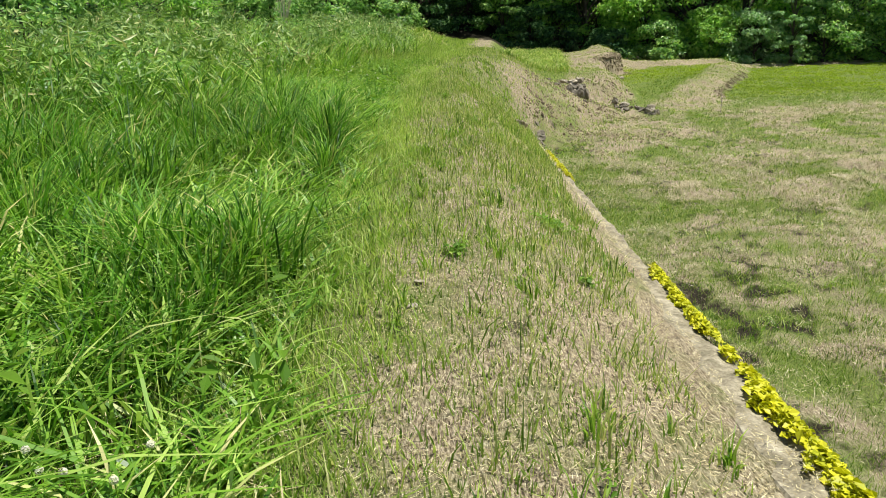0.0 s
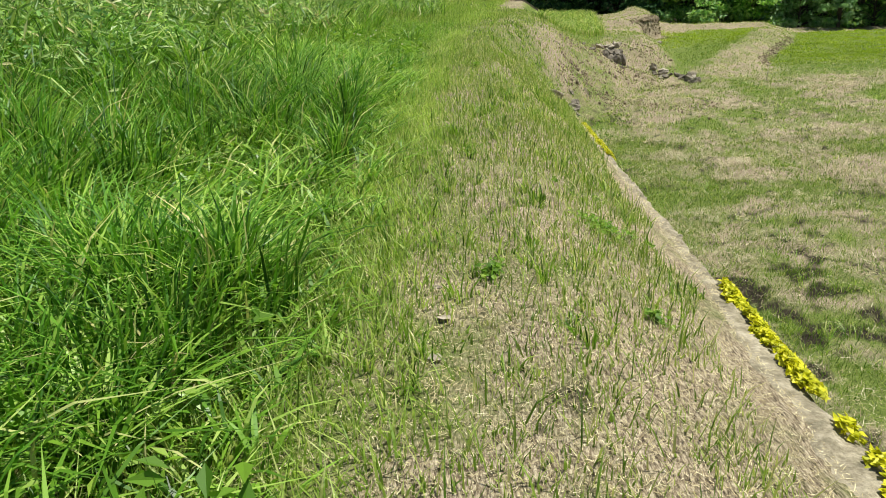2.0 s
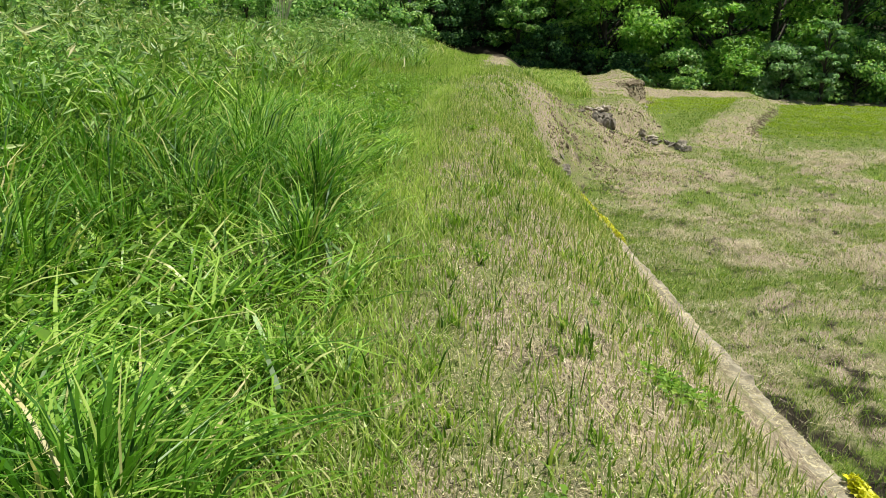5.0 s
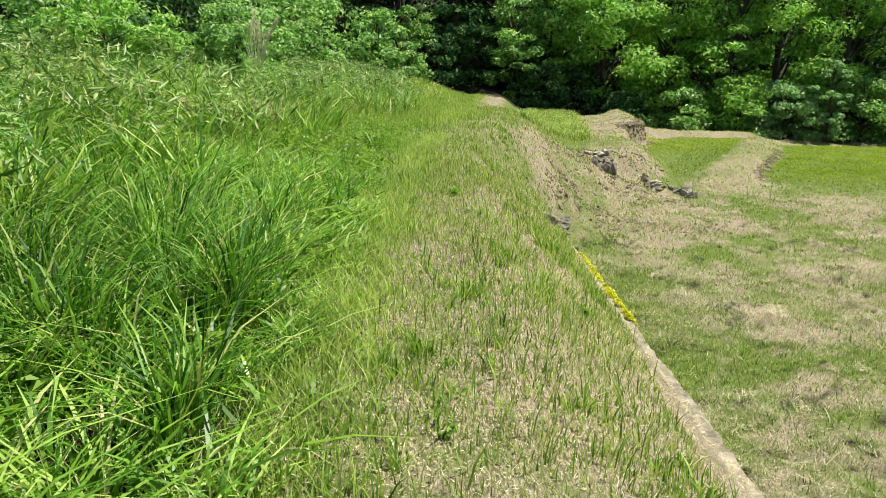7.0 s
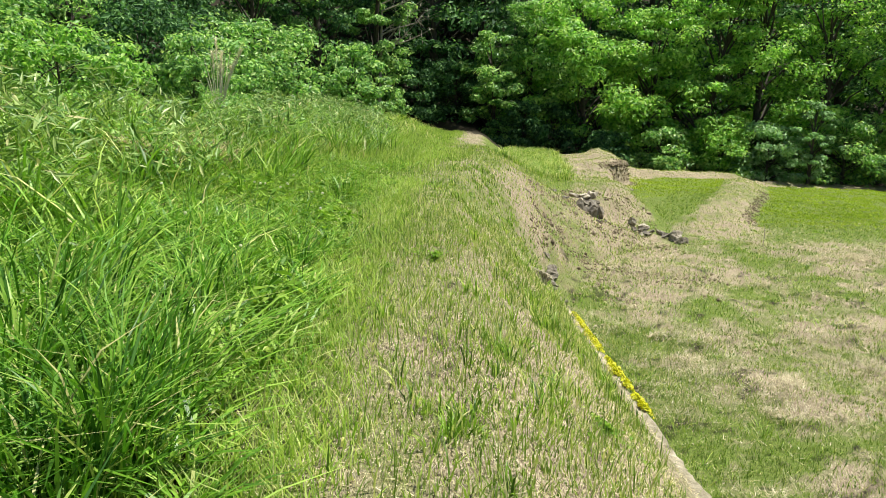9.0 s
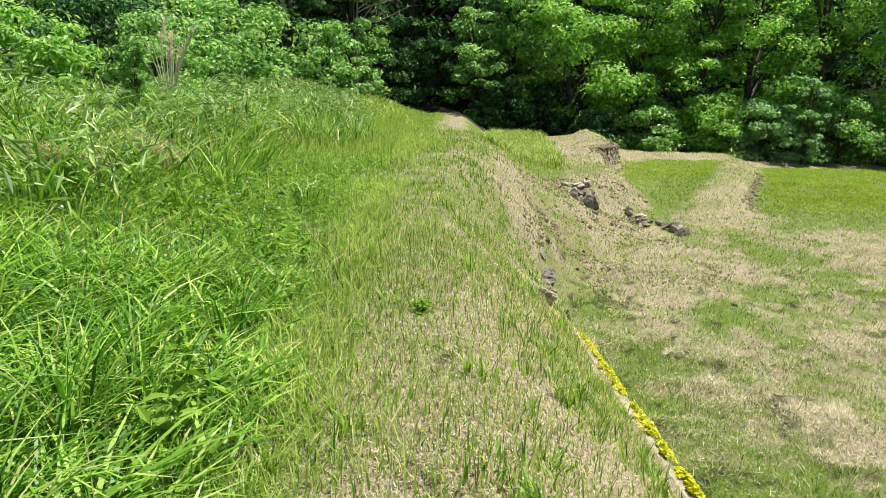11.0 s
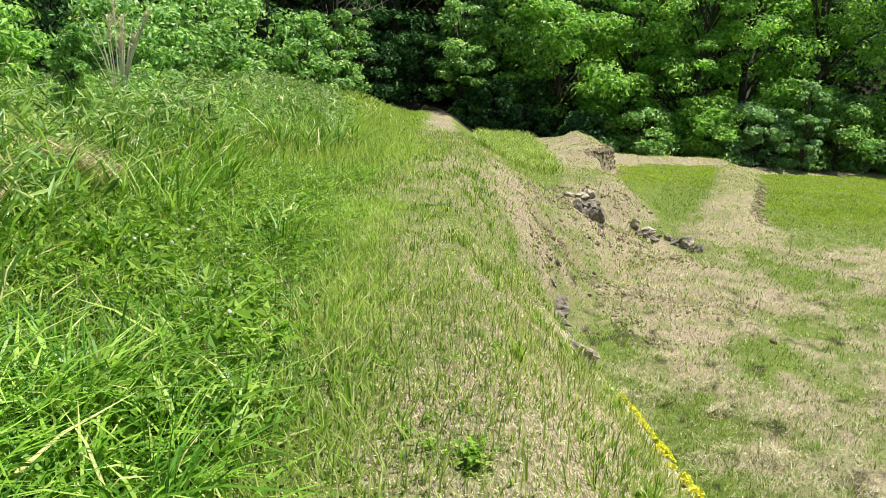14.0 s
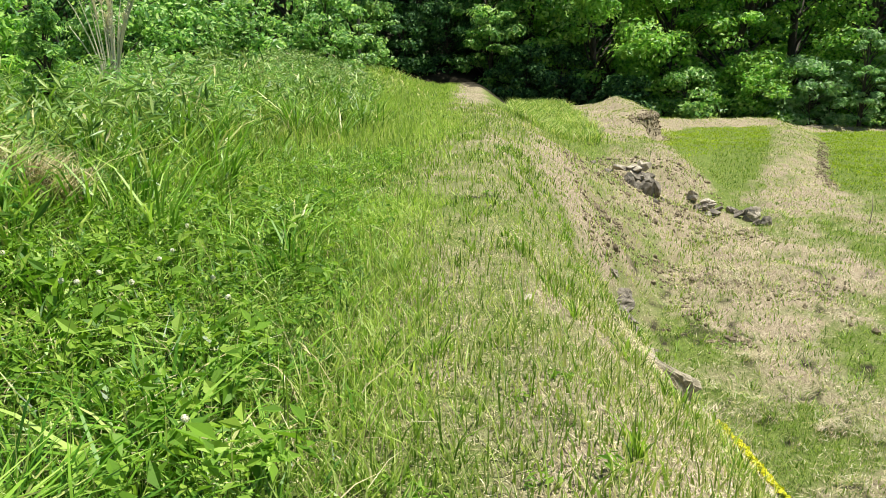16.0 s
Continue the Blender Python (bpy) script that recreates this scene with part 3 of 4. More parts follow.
def weeds(x, y, z, leaf, per, spread, mat, name, label):
    """Low broad-leaved plants: leaves about a centre, tilted outwards."""
    i = np.repeat(np.arange(len(x)), per)
    a = RNG.uniform(0, 2 * np.pi, len(i))
    r = spread * RNG.uniform(0.1, 1, len(i))
    c = np.stack([x[i] + r * np.cos(a), y[i] + r * np.sin(a), z[i] * RNG.uniform(0.5, 1.1, len(i))], 1)
    c[:, 2] += height(c[:, 0], c[:, 1])
    nor = np.stack([np.cos(a) * 0.5, np.sin(a) * 0.5, np.ones(len(i))], 1) + RNG.normal(0, 0.3, (len(i), 3))
    co, f = leaves(c, leaf * RNG.uniform(0.5, 1.4, len(i)), nor, 0.42)
    return stuff(name, co, f, mat, label, "weeds")


def build_grass():
    def chips(x, y, lift, lo, hi, w, tilt=0.25):
        """Straight scraps of straw lying about."""
        ln = RNG.uniform(lo, hi, len(x))
        up = ln * RNG.uniform(0.02, tilt, len(x))
        on_kerb = 0.05 * ((x > edge_x(y) - 0.2) & (x < edge_x(y)) & (y < 18))
        return blades(at_ground(x, y, 0.004 + on_kerb) + np.stack([0 * x, 0 * x, lift], 1), up, w * RNG.uniform(0.6, 1.4, len(x)), ln / up, segs=1, twist=0.2)

    # low undergrowth beside the path
    def lush(x, y):
        d = left_of_path(x, y)
        return smoothstep(-0.25, 0.3, d) * (0.6 + 0.4 * wave(x * 0.9, y * 0.9, 6))
    x, y = scatter(105000, -5.0, 1.5, 0.6, 20, lush)
    d = left_of_path(x, y)
    h = (0.07 + 0.13 * smoothstep(0.0, 1.0, d)) * RNG.uniform(0.4, 1.5, len(x))
    co, f = blades(at_ground(x, y, -0.01), h, RNG.uniform(0.006, 0.013, len(x)), RNG.uniform(0.2, 1.0, len(x)), segs=2, droop=0.2)
    stuff("meadow_grass", co, f, TALL, "dense green meadow grass beside the path", "grass")
    x, y = scatter(75000, -1.6, 1.2, 0.6, 17, lambda x, y: smoothstep(-0.45, -0.05, left_of_path(x, y)) * smoothstep(0.9, 0.5, left_of_path(x, y)) * (0.75 + 0.25 * wave(x * 2, y * 2, 71)))
    co, f = blades(at_ground(x, y, -0.005), RNG.uniform(0.04, 0.15, len(x)), RNG.uniform(0.005, 0.011, len(x)), RNG.uniform(0.2, 1.3, len(x)), segs=2)
    stuff("verge_grass", co, f, SUNNY, "mixed green and yellowed grass along the verge of the path", "grass")
    # tall tussocks
    cx, cy = scatter(1500, -5.0, 1.0, 0.8, 21, lambda x, y: smoothstep(0.25, 0.7, left_of_path(x, y)) * smoothstep(-0.35, 0.2, wave(x * 0.8, y * 0.55, 9)) * (1 - smoothstep(11.3, 12.6, y) * (0.97 - 0.5 * smoothstep(1.6, 2.4, left_of_path(x, y)))))
    co, f = tussocks(cx, cy, 58, RNG.uniform(0.08, 0.24, len(cx)), RNG.uniform(0.4, 0.92, len(cx)) * (1 - 0.45 * smoothstep(9.0, 11.0, cy)) * (0.5 + 0.5 * smoothstep(2.6, 4.4, cy)), 0.014, (0.12, 0.95))
    stuff("tall_grass", co, f, DEEP, "tall lush green grass arching in tussocks beside the path", "grass")
    cx, cy = scatter(13000, -4.2, 1.4, 0.8, 20, lambda x, y: smoothstep(-0.05, 0.35, left_of_path(x, y)) * (0.6 + 0.4 * wave(x * 0.8, y * 0.7, 29)) * (1 - 0.6 * smoothstep(11.4, 13.0, y)) * (1 - 0.6 * smoothstep(1.6, 2.8, left_of_path(x, y))))
    low = (0.45 + 0.55 * smoothstep(0.1, 0.8, left_of_path(cx, cy))) * (1 - 0.4 * smoothstep(11.4, 13, cy))
    co, f = tussocks(cx, cy, 11, RNG.uniform(0.05, 0.16, len(cx)), RNG.uniform(0.22, 0.5, len(cx)) * low, 0.021, (0.5, 1.9))
    stuff("broad_grass", co, f, BROAD, "broad-bladed glossy green grass arching over the verge", "grass")
    x, y = scatter(9000, -4.5, 0.6, 0.8, 20, lambda x, y: smoothstep(-0.1, 0.3, left_of_path(x, y)) * (0.25 + 0.5 * smoothstep(10, 12, y)))
    co, f = blades(at_ground(x, y), RNG.uniform(0.2, 0.48, len(x)), RNG.uniform(0.003, 0.006, len(x)), RNG.uniform(0.0, 0.35, len(x)), segs=2)
    stuff("seed_stalks", co, f, TALL_FAR, "thin upright grass stalks in the meadow", "grass")
    x, y = scatter(9000, -3.5, 0.6, 0.8, 19, lambda x, y: smoothstep(-0.2, 0.1, left_of_path(x, y)) * smoothstep(0.1, 0.6, wave(x * 0.9, y * 0.9, 44)))
    co, f = blades(at_ground(x, y, 0.02), RNG.uniform(0.08, 0.26, len(x)), RNG.uniform(0.003, 0.007, len(x)), RNG.uniform(0.5, 1.6, len(x)), segs=3, droop=0.4)
    stuff("dead_grass", co, f, STRAW, "bleached dead blades among the green meadow grass", "grass")
    x, y = scatter(60000, -16, 0.5, -8, 14, lambda x, y: smoothstep(0.0, 0.4, left_of_path(x, y)) * np.maximum(y < 1.0, (x < -4.6) & (y < 12.0)) * 0.8)
    co, f = blades(at_ground(x, y, -0.01), RNG.uniform(0.2, 0.6, len(x)), RNG.uniform(0.012, 0.022, len(x)), RNG.uniform(0.2, 1.0, len(x)), segs=2)
    stuff("tall_grass", co, f, DEEP, "tall green grass on the slope beside the path", "grass")
    # broad weeds in the meadow
    x, y = scatter(9000, -4.5, 1.0, 0.8, 19, lambda x, y: smoothstep(0.0, 0.4, left_of_path(x, y)) * (0.3 * smoothstep(-0.2, 0.4, wave(x * 0.8, y * 0.8, 15)) + 0.36 * smoothstep(10.5, 12.0, y)))
    weeds(x, y, RNG.uniform(0.06, 0.26, len(x)), 0.048, 14, 0.1, CLOVER, "broad_weeds", "broad-leaved weeds and clover among the tall grass")
    # the overgrown slope
    x, y = scatter(75000, -14, 2.5, 6, 47, lambda x, y: smoothstep(1.4, 2.6, left_of_path(x, y)) * 0.8 + 0.35 * smoothstep(17, 22, y) * smoothstep(0, 0.4, left_of_path(x, y)))
    h = RNG.uniform(0.25, 0.75, len(x)) * (0.75 + 0.35 * wave(x * 0.5, y * 0.5, 3)) * (0.4 + 0.6 * smoothstep(0.2, 2.5, left_of_path(x, y)))
    far = smoothstep(10, 40, y)
    co, f = blades(at_ground(x, y, -0.02), h, RNG.uniform(0.012, 0.022, len(x)) * (1 + 1.2 * far), RNG.uniform(0.3, 1.2, len(x)), segs=2, droop=0.3)
    stuff("bank_grass", co, f, TALL_FAR, "rank grass and weeds on the overgrown slope", "grass")
    x, y = scatter(90000, -3, 4.0, 16, 46, lambda x, y: smoothstep(-0.6, 0.5, left_of_path(x, y)) * smoothstep(3.4, 1.2, left_of_path(x, y)) * smoothstep(16, 19, y))
    co, f = blades(at_ground(x, y), RNG.uniform(0.08, 0.42, len(x)) * (0.35 + 0.65 * smoothstep(0.1, 1.6, left_of_path(x, y))) * (0.75 + 0.4 * wave(x * 0.9, y * 0.7, 63)), RNG.uniform(0.014, 0.027, len(x)), RNG.uniform(0.1, 0.8, len(x)), segs=1)
    stuff("verge_grass", co, f, SUNNY, "pale sunlit grass along the far end of the path", "grass")
    x, y = scatter(5000, -12, -1.5, 7, 34, lambda x, y: smoothstep(1.8, 3.2, left_of_path(x, y)) * smoothstep(-0.2, 0.4, wave(x * 0.5, y * 0.5, 21)))
    weeds(x, y, RNG.uniform(0.3, 0.7, len(x)), 0.085, 18, 0.22, LEAF_MID, "slope_weeds", "tangled broad-leaved weeds on the overgrown slope")
    def lumps(x, y):
        return smoothstep(-0.5, 0.6, wave(x * 0.9, y * 0.7, 33) + 0.5 * wave(x * 2.2, y * 1.8, 35))
    x, y = scatter(150000, -12, 0.0, 7, 32, lambda x, y: smoothstep(1.4, 2.6, left_of_path(x, y)) * (0.12 + 0.88 * lumps(x, y)) * (0.65 + 0.35 * wave(x * 0.45, y * 0.45, 31)))
    c = at_ground(x, y) + np.stack([0 * x, 0 * x, (0.12 + 0.85 * lumps(x, y)) * RNG.uniform(0.25, 1.0, len(x)) ** 0.7], 1)
    co, f = leaves(c, RNG.uniform(0.09, 0.22, len(x)), RNG.normal(0, 0.7, (len(x), 3)) + np.array([0, -0.3, 0.7]), 0.17, 0.03)
    stuff("bamboo_grass", co, f, BAMBOO, "dense bamboo grass in uneven mounds covering the slope", "grass")
    cx, cy = scatter(2600, -11, 0.0, 8, 34, lambda x, y: smoothstep(1.3, 2.2, left_of_path(x, y)) * (0.25 + 0.75 * lumps(x, y)))
    co, f = tussocks(cx, cy, 17, RNG.uniform(0.06, 0.2, len(cx)), RNG.uniform(0.5, 1.05, len(cx)), 0.02, (0.3, 1.1))
    stuff("reed_grass", co, f, BROAD, "tall broad-bladed grass standing in clumps on the slope", "grass")
    x, y = scatter(1500, -3.4, 0.0, 0.9, 17, lambda x, y: smoothstep(0.15, 0.5, left_of_path(x, y)) * smoothstep(-0.3, 0.4, wave(x * 0.9, y * 0.9, 57)))
    weeds(x, y, RNG.uniform(0.08, 0.3, len(x)), 0.1, 9, 0.12, CLOVER, "dock_weeds", "large broad-leaved weeds standing among the meadow grass")
    # sparse upright blades on the mown path and its bank
    def mown(x, y):
        clear = np.hypot((x - 1.9) / 0.3, (y - 15.0) / 0.65) > 1
        return clear * (left_of_path(x, y) < 0.15) * (x < np.where(y < 18.6, edge_x(y) - 0.2 - 0.12 * smoothstep(-0.4, 0.4, wave(0 * x, y * 1.3, 93)) * (y < 15.7) + 0.3 * ((y > 15.7) & (y < 16.3)) - 0.3 * ((y > 16.4) & (y < 17.8)), 3.2 + 0.62 * (y - 18.6))) * (x < terrace_x(y) + 0.6) * (0.62 + 0.3 * wave(x * 1.3, y * 1.0, 2) + 0.35 * wave(x * 3.1, y * 2.6, 45)) * (1 - 0.4 * smoothstep(18.2, 20, y) * smoothstep(0.8, 1.8, x - crest_x(y)))
    x, y = scatter(115000, -1.2, 8.0, 0.4, 31, mown)
    h = RNG.uniform(0.02, 0.08, len(x)) + 0.14 * (RNG.uniform(0, 1, len(x)) > 0.91) * RNG.uniform(0.3, 1, len(x))
    co, f = blades(at_ground(x, y, -0.005), h, RNG.uniform(0.005, 0.012, len(x)) * (1 + smoothstep(10, 30, y)), RNG.uniform(0.0, 0.9, len(x)), segs=2)
    stuff("path_grass", co, f, SHORT, "thin short grass regrowing on the mown path", "grass")
    x, y = scatter(120000, -0.9, 2.6, 0.6, 15, mown)
    h = RNG.uniform(0.015, 0.07, len(x)) + 0.15 * (RNG.uniform(0, 1, len(x)) > 0.9) * RNG.uniform(0.3, 1, len(x))
    co, f = blades(at_ground(x, y, -0.004), h, RNG.uniform(0.004, 0.009, len(x)), RNG.uniform(0.0, 0.9, len(x)), segs=2)
    stuff("path_grass", co, f, SHORT, "thin short grass regrowing on the mown path", "grass")
    cx, cy = scatter(5200, -0.8, 3.2, 1.0, 22, lambda x, y: mown(x, y) * smoothstep(-0.2, 0.5, wave(x * 1.6, y * 1.1, 17)))
    co, f = tussocks(cx, cy, 11, RNG.uniform(0.02, 0.07, len(cx)), RNG.uniform(0.06, 0.2, len(cx)), 0.01, (0.05, 0.8))
    stuff("grass_tufts", co, f, TALL, "fresh green grass tufts standing on the mown bank", "grass")
    x, y = scatter(420, -0.7, 2.4, 1.5, 18, lambda x, y: mown(x, y) * smoothstep(0.0, 0.5, wave(x * 1.4, y * 1.2, 83)))
    weeds(x, y, RNG.uniform(0.01, 0.07, len(x)), 0.035, 16, 0.055, CLOVER, "path_weeds", "small leafy green weeds sprouting through the mown straw")
    # dry clippings
    x, y = scatter(210000, -1.2, 8.0, 0.4, 29, lambda x, y: (left_of_path(x, y) < 0.25) * (x < np.where(y < 18.6, edge_x(y) - 0.22, 3.2 + 0.62 * (y - 18.6))) * (x < terrace_x(y) + 0.6) * (0.5 - 0.5 * wave(x * 1.3, y * 1.0, 2)))
    co, f = chips(x, y, RNG.uniform(0, 0.015, len(x)), 0.018, 0.06, 0.0034, 0.4)
    stuff("dry_clippings", co, f, STRAW, "dry straw-coloured clippings lying on the path", "straw")
    x, y = scatter(230000, -0.9, 2.6, 0.6, 16, lambda x, y: (left_of_path(x, y) < 0.2) * (x < edge_x(y) - 0.14 + 0.13 * smoothstep(-0.3, 0.5, wave(0 * x, y * 1.7, 91))) * (0.75 + 0.25 * wave(x * 1.6, y * 1.6, 61)))
    co, f = chips(x, y, RNG.uniform(0, 0.01, len(x)), 0.01, 0.04, 0.003, 0.35)
    stuff("straw_scraps", co, f, STRAW, "short scraps of dry straw littering the trodden path", "straw")
    x, y = scatter(95000, 3.0, 20, 20, 41.5, lambda x, y: 0.9 * np.clip(smoothstep(1.4, 0.7, np.abs(x - ridge_x(y) + 0.15)) * (y > 24) + smoothstep(2.6, 1.4, np.abs(x - terrace_x(y) + 1.1)) * (y > 28) + smoothstep(1.6, 0.7, np.abs(y - 40.3)) * (x > 9.5) + 0.5 * (y < 29) * (x < terrace_x(y)), 0, 1))
    co, f = chips(x, y, RNG.uniform(0, 0.02, len(x)), 0.03, 0.09, 0.007)
    stuff("straw_scraps", co, f, STRAW, "dry mown straw lying on the earth ridges", "straw")
    k = RNG.uniform(0, 1, len(x)) < 0.75 * (1 + wave(x * 0.8, y * 0.8, 81))
    co, f = blades(at_ground(x[k], y[k]), RNG.uniform(0.03, 0.09, k.sum()), RNG.uniform(0.012, 0.022, k.sum()), RNG.uniform(0.2, 1.0, k.sum()), segs=1)
    stuff("ridge_grass", co, f, SHORT, "thin grass growing on the mown ridges", "grass")
    # the mown field
    off = lambda x, y: (x > np.where(y < 19, edge_x(y) + 0.1, 3.4 + 0.5 * (y - 19))) * (1 - smoothstep(24, 25.5, y) * (x < terrace_x(y) + 0.5))
    def field_green(x, y):
        return off(x, y) * (0.42 + 0.55 * smoothstep(-0.35, 0.3, 0.7 * wave(x * 0.62, y * 0.55, 2) + 0.8 * wave(x * 2.0, y * 2.0, 8) + 0.8 * smoothstep(2.6, 0.4, x - edge_x(y)) * smoothstep(9, 12, y))) * (1 - smoothstep(23.5, 25.5, y) * smoothstep(1.3, 0.7, np.abs(x - ridge_x(y) + 0.1)))
    x, y = scatter(140000, 1.5, 18, 3, 34, field_green)
    far = smoothstep(8, 26, y)
    co, f = blades(at_ground(x, y, -0.005), RNG.uniform(0.03, 0.11, len(x)), RNG.uniform(0.006, 0.013, len(x)) * (1 + 0.9 * far), RNG.uniform(0.1, 1.1, len(x)), segs=1)
    stuff("field_grass", co, f, MEADOW, "short green grass growing through the mown field", "grass")
    x, y = scatter(85000, 2.2, 9, 4.5, 17, field_green)
    co, f = blades(at_ground(x, y, -0.005), RNG.uniform(0.03, 0.1, len(x)), RNG.uniform(0.004, 0.008, len(x)), RNG.uniform(0.2, 1.3, len(x)), segs=2)
    stuff("field_grass", co, f, MEADOW, "short green grass growing through the mown field", "grass")
    def hay(x, y):
        return off(x, y) * smoothstep(-0.1, 0.7, -wave(x * 0.62, y * 0.55, 2) + 0.7 * wave(x * 1.0, y * 1.5, 5)) * (y < 29) * (0.35 + 0.65 * smoothstep(8, 12, y))
    x, y = scatter(265000, 1.5, 18, 3, 30, hay)
    mound = 0.26 * smoothstep(0.0, 0.8, wave(x * 1.0, y * 1.5, 5)) * smoothstep(-0.4, 0.5, wave(x * 2.6, y * 3.1, 25))
    lift = mound * RNG.uniform(0, 1, len(x)) ** 0.5
    co, f = chips(x, y, lift, 0.04, 0.12, 0.0045, 0.5)
    stuff("hay", co, f, HAY, "mown hay lying in flattened swaths on the field", "hay")
    cx, cy = scatter(4200, 2.4, 16, 5, 27, lambda x, y: off(x, y) * smoothstep(-0.3, 0.5, wave(x * 1.2, y * 1.2, 37)))
    co, f = tussocks(cx, cy, 10, RNG.uniform(0.05, 0.14, len(cx)), RNG.uniform(0.05, 0.18, len(cx)), 0.009, (0.3, 1.4))
    stuff("field_tufts", co, f, TALL, "fresh green grass tufts in the mown field", "grass")
    x, y = scatter(125000, 1.6, 17, 4, 28, lambda x, y: off(x, y) * (0.3 + 0.4 * wave(x * 1.6, y * 1.6, 39)))
    co, f = chips(x, y, RNG.uniform(0, 0.05, len(x)), 0.05, 0.15, 0.005, 0.4)
    stuff("field_clippings", co, f, HAY, "loose dry strands of cut grass strewn over the field", "hay")
    # heaps where the mower left them
    cx, cy = scatter(950, 2.8, 15, 5.5, 25, lambda x, y: off(x, y) * smoothstep(-0.3, 0.4, -wave(x * 0.62, y * 0.55, 2)))
    cx, cy = np.append(cx, [6.83, 6.67, 5.7, 5.0]), np.append(cy, [13.6, 15.4, 19.0, 16.7])
    i = np.repeat(np.arange(len(cx)), RNG.integers(100, 400, len(cx)))
    rad, a = RNG.uniform(0.14, 0.5, len(cx))[i], RNG.uniform(0, 2 * np.pi, len(i))
    q = RNG.uniform(0, 1, len(i)) ** 0.5
    hgt = RNG.uniform(0.06, 0.3, len(cx))[i]
    rad = rad * (1 + 0.45 * np.sin(2 * a + cx[i] * 9) + 0.3 * np.sin(3 * a + cy[i] * 7))
    x, y = cx[i] + rad * q * np.cos(a) * 1.3, cy[i] + rad * q * np.sin(a)
    lift = hgt * (1 - q * q) * RNG.uniform(0.3, 1, len(i))
    co, f = chips(x, y, lift, 0.04, 0.13, 0.0045, 0.7)
    stuff("hay_heaps", co, f, HAY, "small heaps of bleached hay left on the field", "hay")
    # bright paddies
    def paddies(x, y):
        a = smoothstep(32.0, 34.0, y + 0.15 * (9.5 - x) + 0.5 * wave(x * 0.6, y * 0.6, 51)) * (x > terrace_x(y) + 0.3) * (x < ridge_x(y) - 1.2)
        b = smoothstep(26.8, 29.0, y + 0.6 * wave(x * 0.6, y * 0.6, 52)) * (x > ridge_x(y) + 0.9)
        return np.maximum(a, b) * (y < 39.0) * (0.25 + 0.75 * smoothstep(-0.5, 0.1, wave(x * 0.7, y * 0.45, 3) + 0.5 * smoothstep(33, 36, y)))
    x, y = scatter(60000, 8.0, 26, 25, 39, paddies)
    co, f = blades(at_ground(x, y), RNG.uniform(0.04, 0.09, len(x)), RNG.uniform(0.018, 0.035, len(x)), RNG.uniform(0.2, 0.9, len(x)), segs=1)
    stuff("paddy_grass", co, f, LIME, "bright yellow-green grass in the terraced paddies", "grass")
    # tall grass on the terrace beside the path
    def terrace(x, y):
        mid = np.interp(y, [29, 37, 44], [4.6, 5.85, 6.9])
        return smoothstep(0.0, 0.4, 1 - ((x - mid) / 1.35) ** 2 + 0.3 * wave(x, y, 7)) * smoothstep(28.8, 30, y) * smoothstep(46, 44, y)
    x, y = scatter(36000, 3.0, 9.4, 28, 46, terrace)
    co, f = blades(at_ground(x, y), RNG.uniform(0.2, 0.55, len(x)) * (0.75 + 0.35 * wave(x * 1.5, y * 0.8, 99)), RNG.uniform(0.02, 0.035, len(x)), RNG.uniform(0.2, 1.2, len(x)), segs=3, droop=0.25)
    stuff("terrace_grass", co, f, SHORT, "knee-high fresh green grass on the terrace", "grass")


build_grass()


def build_kerb():
    root = tagged(new("kerb"), "low weathered concrete kerb along the edge of the bank", "kerb", kind="structure")
    ys = np.arange(-2.0, 18.6, 0.12)
    prof = [(-0.23, -0.12), (-0.215, 0.03), (-0.19, 0.055), (-0.11, 0.05), (-0.02, 0.04), (0.03, 0.035), (0.055, 0.01), (0.06, -1.0)]
    co = []
    for i, y in enumerate(ys):
        for k, (px, pz) in enumerate(prof):
            j = 0.015 * math.sin(3 * y + math.sin(7 * y)) + RNG.normal(0, 0.009)
            co.append((edge_x(y) + px + j, y, edge_z(y) + pz + RNG.normal(0, 0.01) if pz > -0.5 else max(edge_z(y) + pz, FIELD - 0.05)))
    n = len(prof)
    f = [(i * n + k, i * n + k + 1, (i + 1) * n + k + 1, (i + 1) * n + k) for i in range(len(ys) - 1) for k in range(n - 1)]
    array_part("concrete", np.array(co), np.array(f), CONCRETE, root)
    # stonecrop hanging over the kerb
    for a, b in ((0.5, 5.2), (11.2, 15.6)):
        m = int((b - a) * 26)
        cy = RNG.uniform(a, b, m)
        cy = cy[RNG.uniform(0, 1, m) < smoothstep(-0.5, 0.1, wave(cy * 1.9, 0 * cy, 3)) + 0.08]
        rad = RNG.uniform(0.03, 0.085, len(cy))
        cu = 0.06 + RNG.normal(0, 0.03, len(cy))
        i = np.repeat(np.arange(len(cy)), 85)
        d = RNG.normal(0, 1, (len(i), 3))
        d *= (rad[i] * RNG.uniform(0.5, 1, len(i)) / np.linalg.norm(d, axis=1))[:, None]
        u, y = cu[i] + d[:, 0], cy[i] + d[:, 1] * 1.6
        z = edge_z(y) + 0.045 - np.clip(u - 0.05, 0, 1) * 1.1 + np.abs(d[:, 2]) * 0.8
        cen = np.stack([edge_x(y) + u, y, z], 1)
        co, f = leaves(cen, RNG.uniform(0.02, 0.05, len(cen)), RNG.normal(0, 0.5, (len(cen), 3)) + np.array([0.4, 0, 1]), 0.8)
        stuff("stonecrop", co, f, MOSS, "yellow-green stonecrop creeping over the concrete kerb", "moss")


build_kerb()


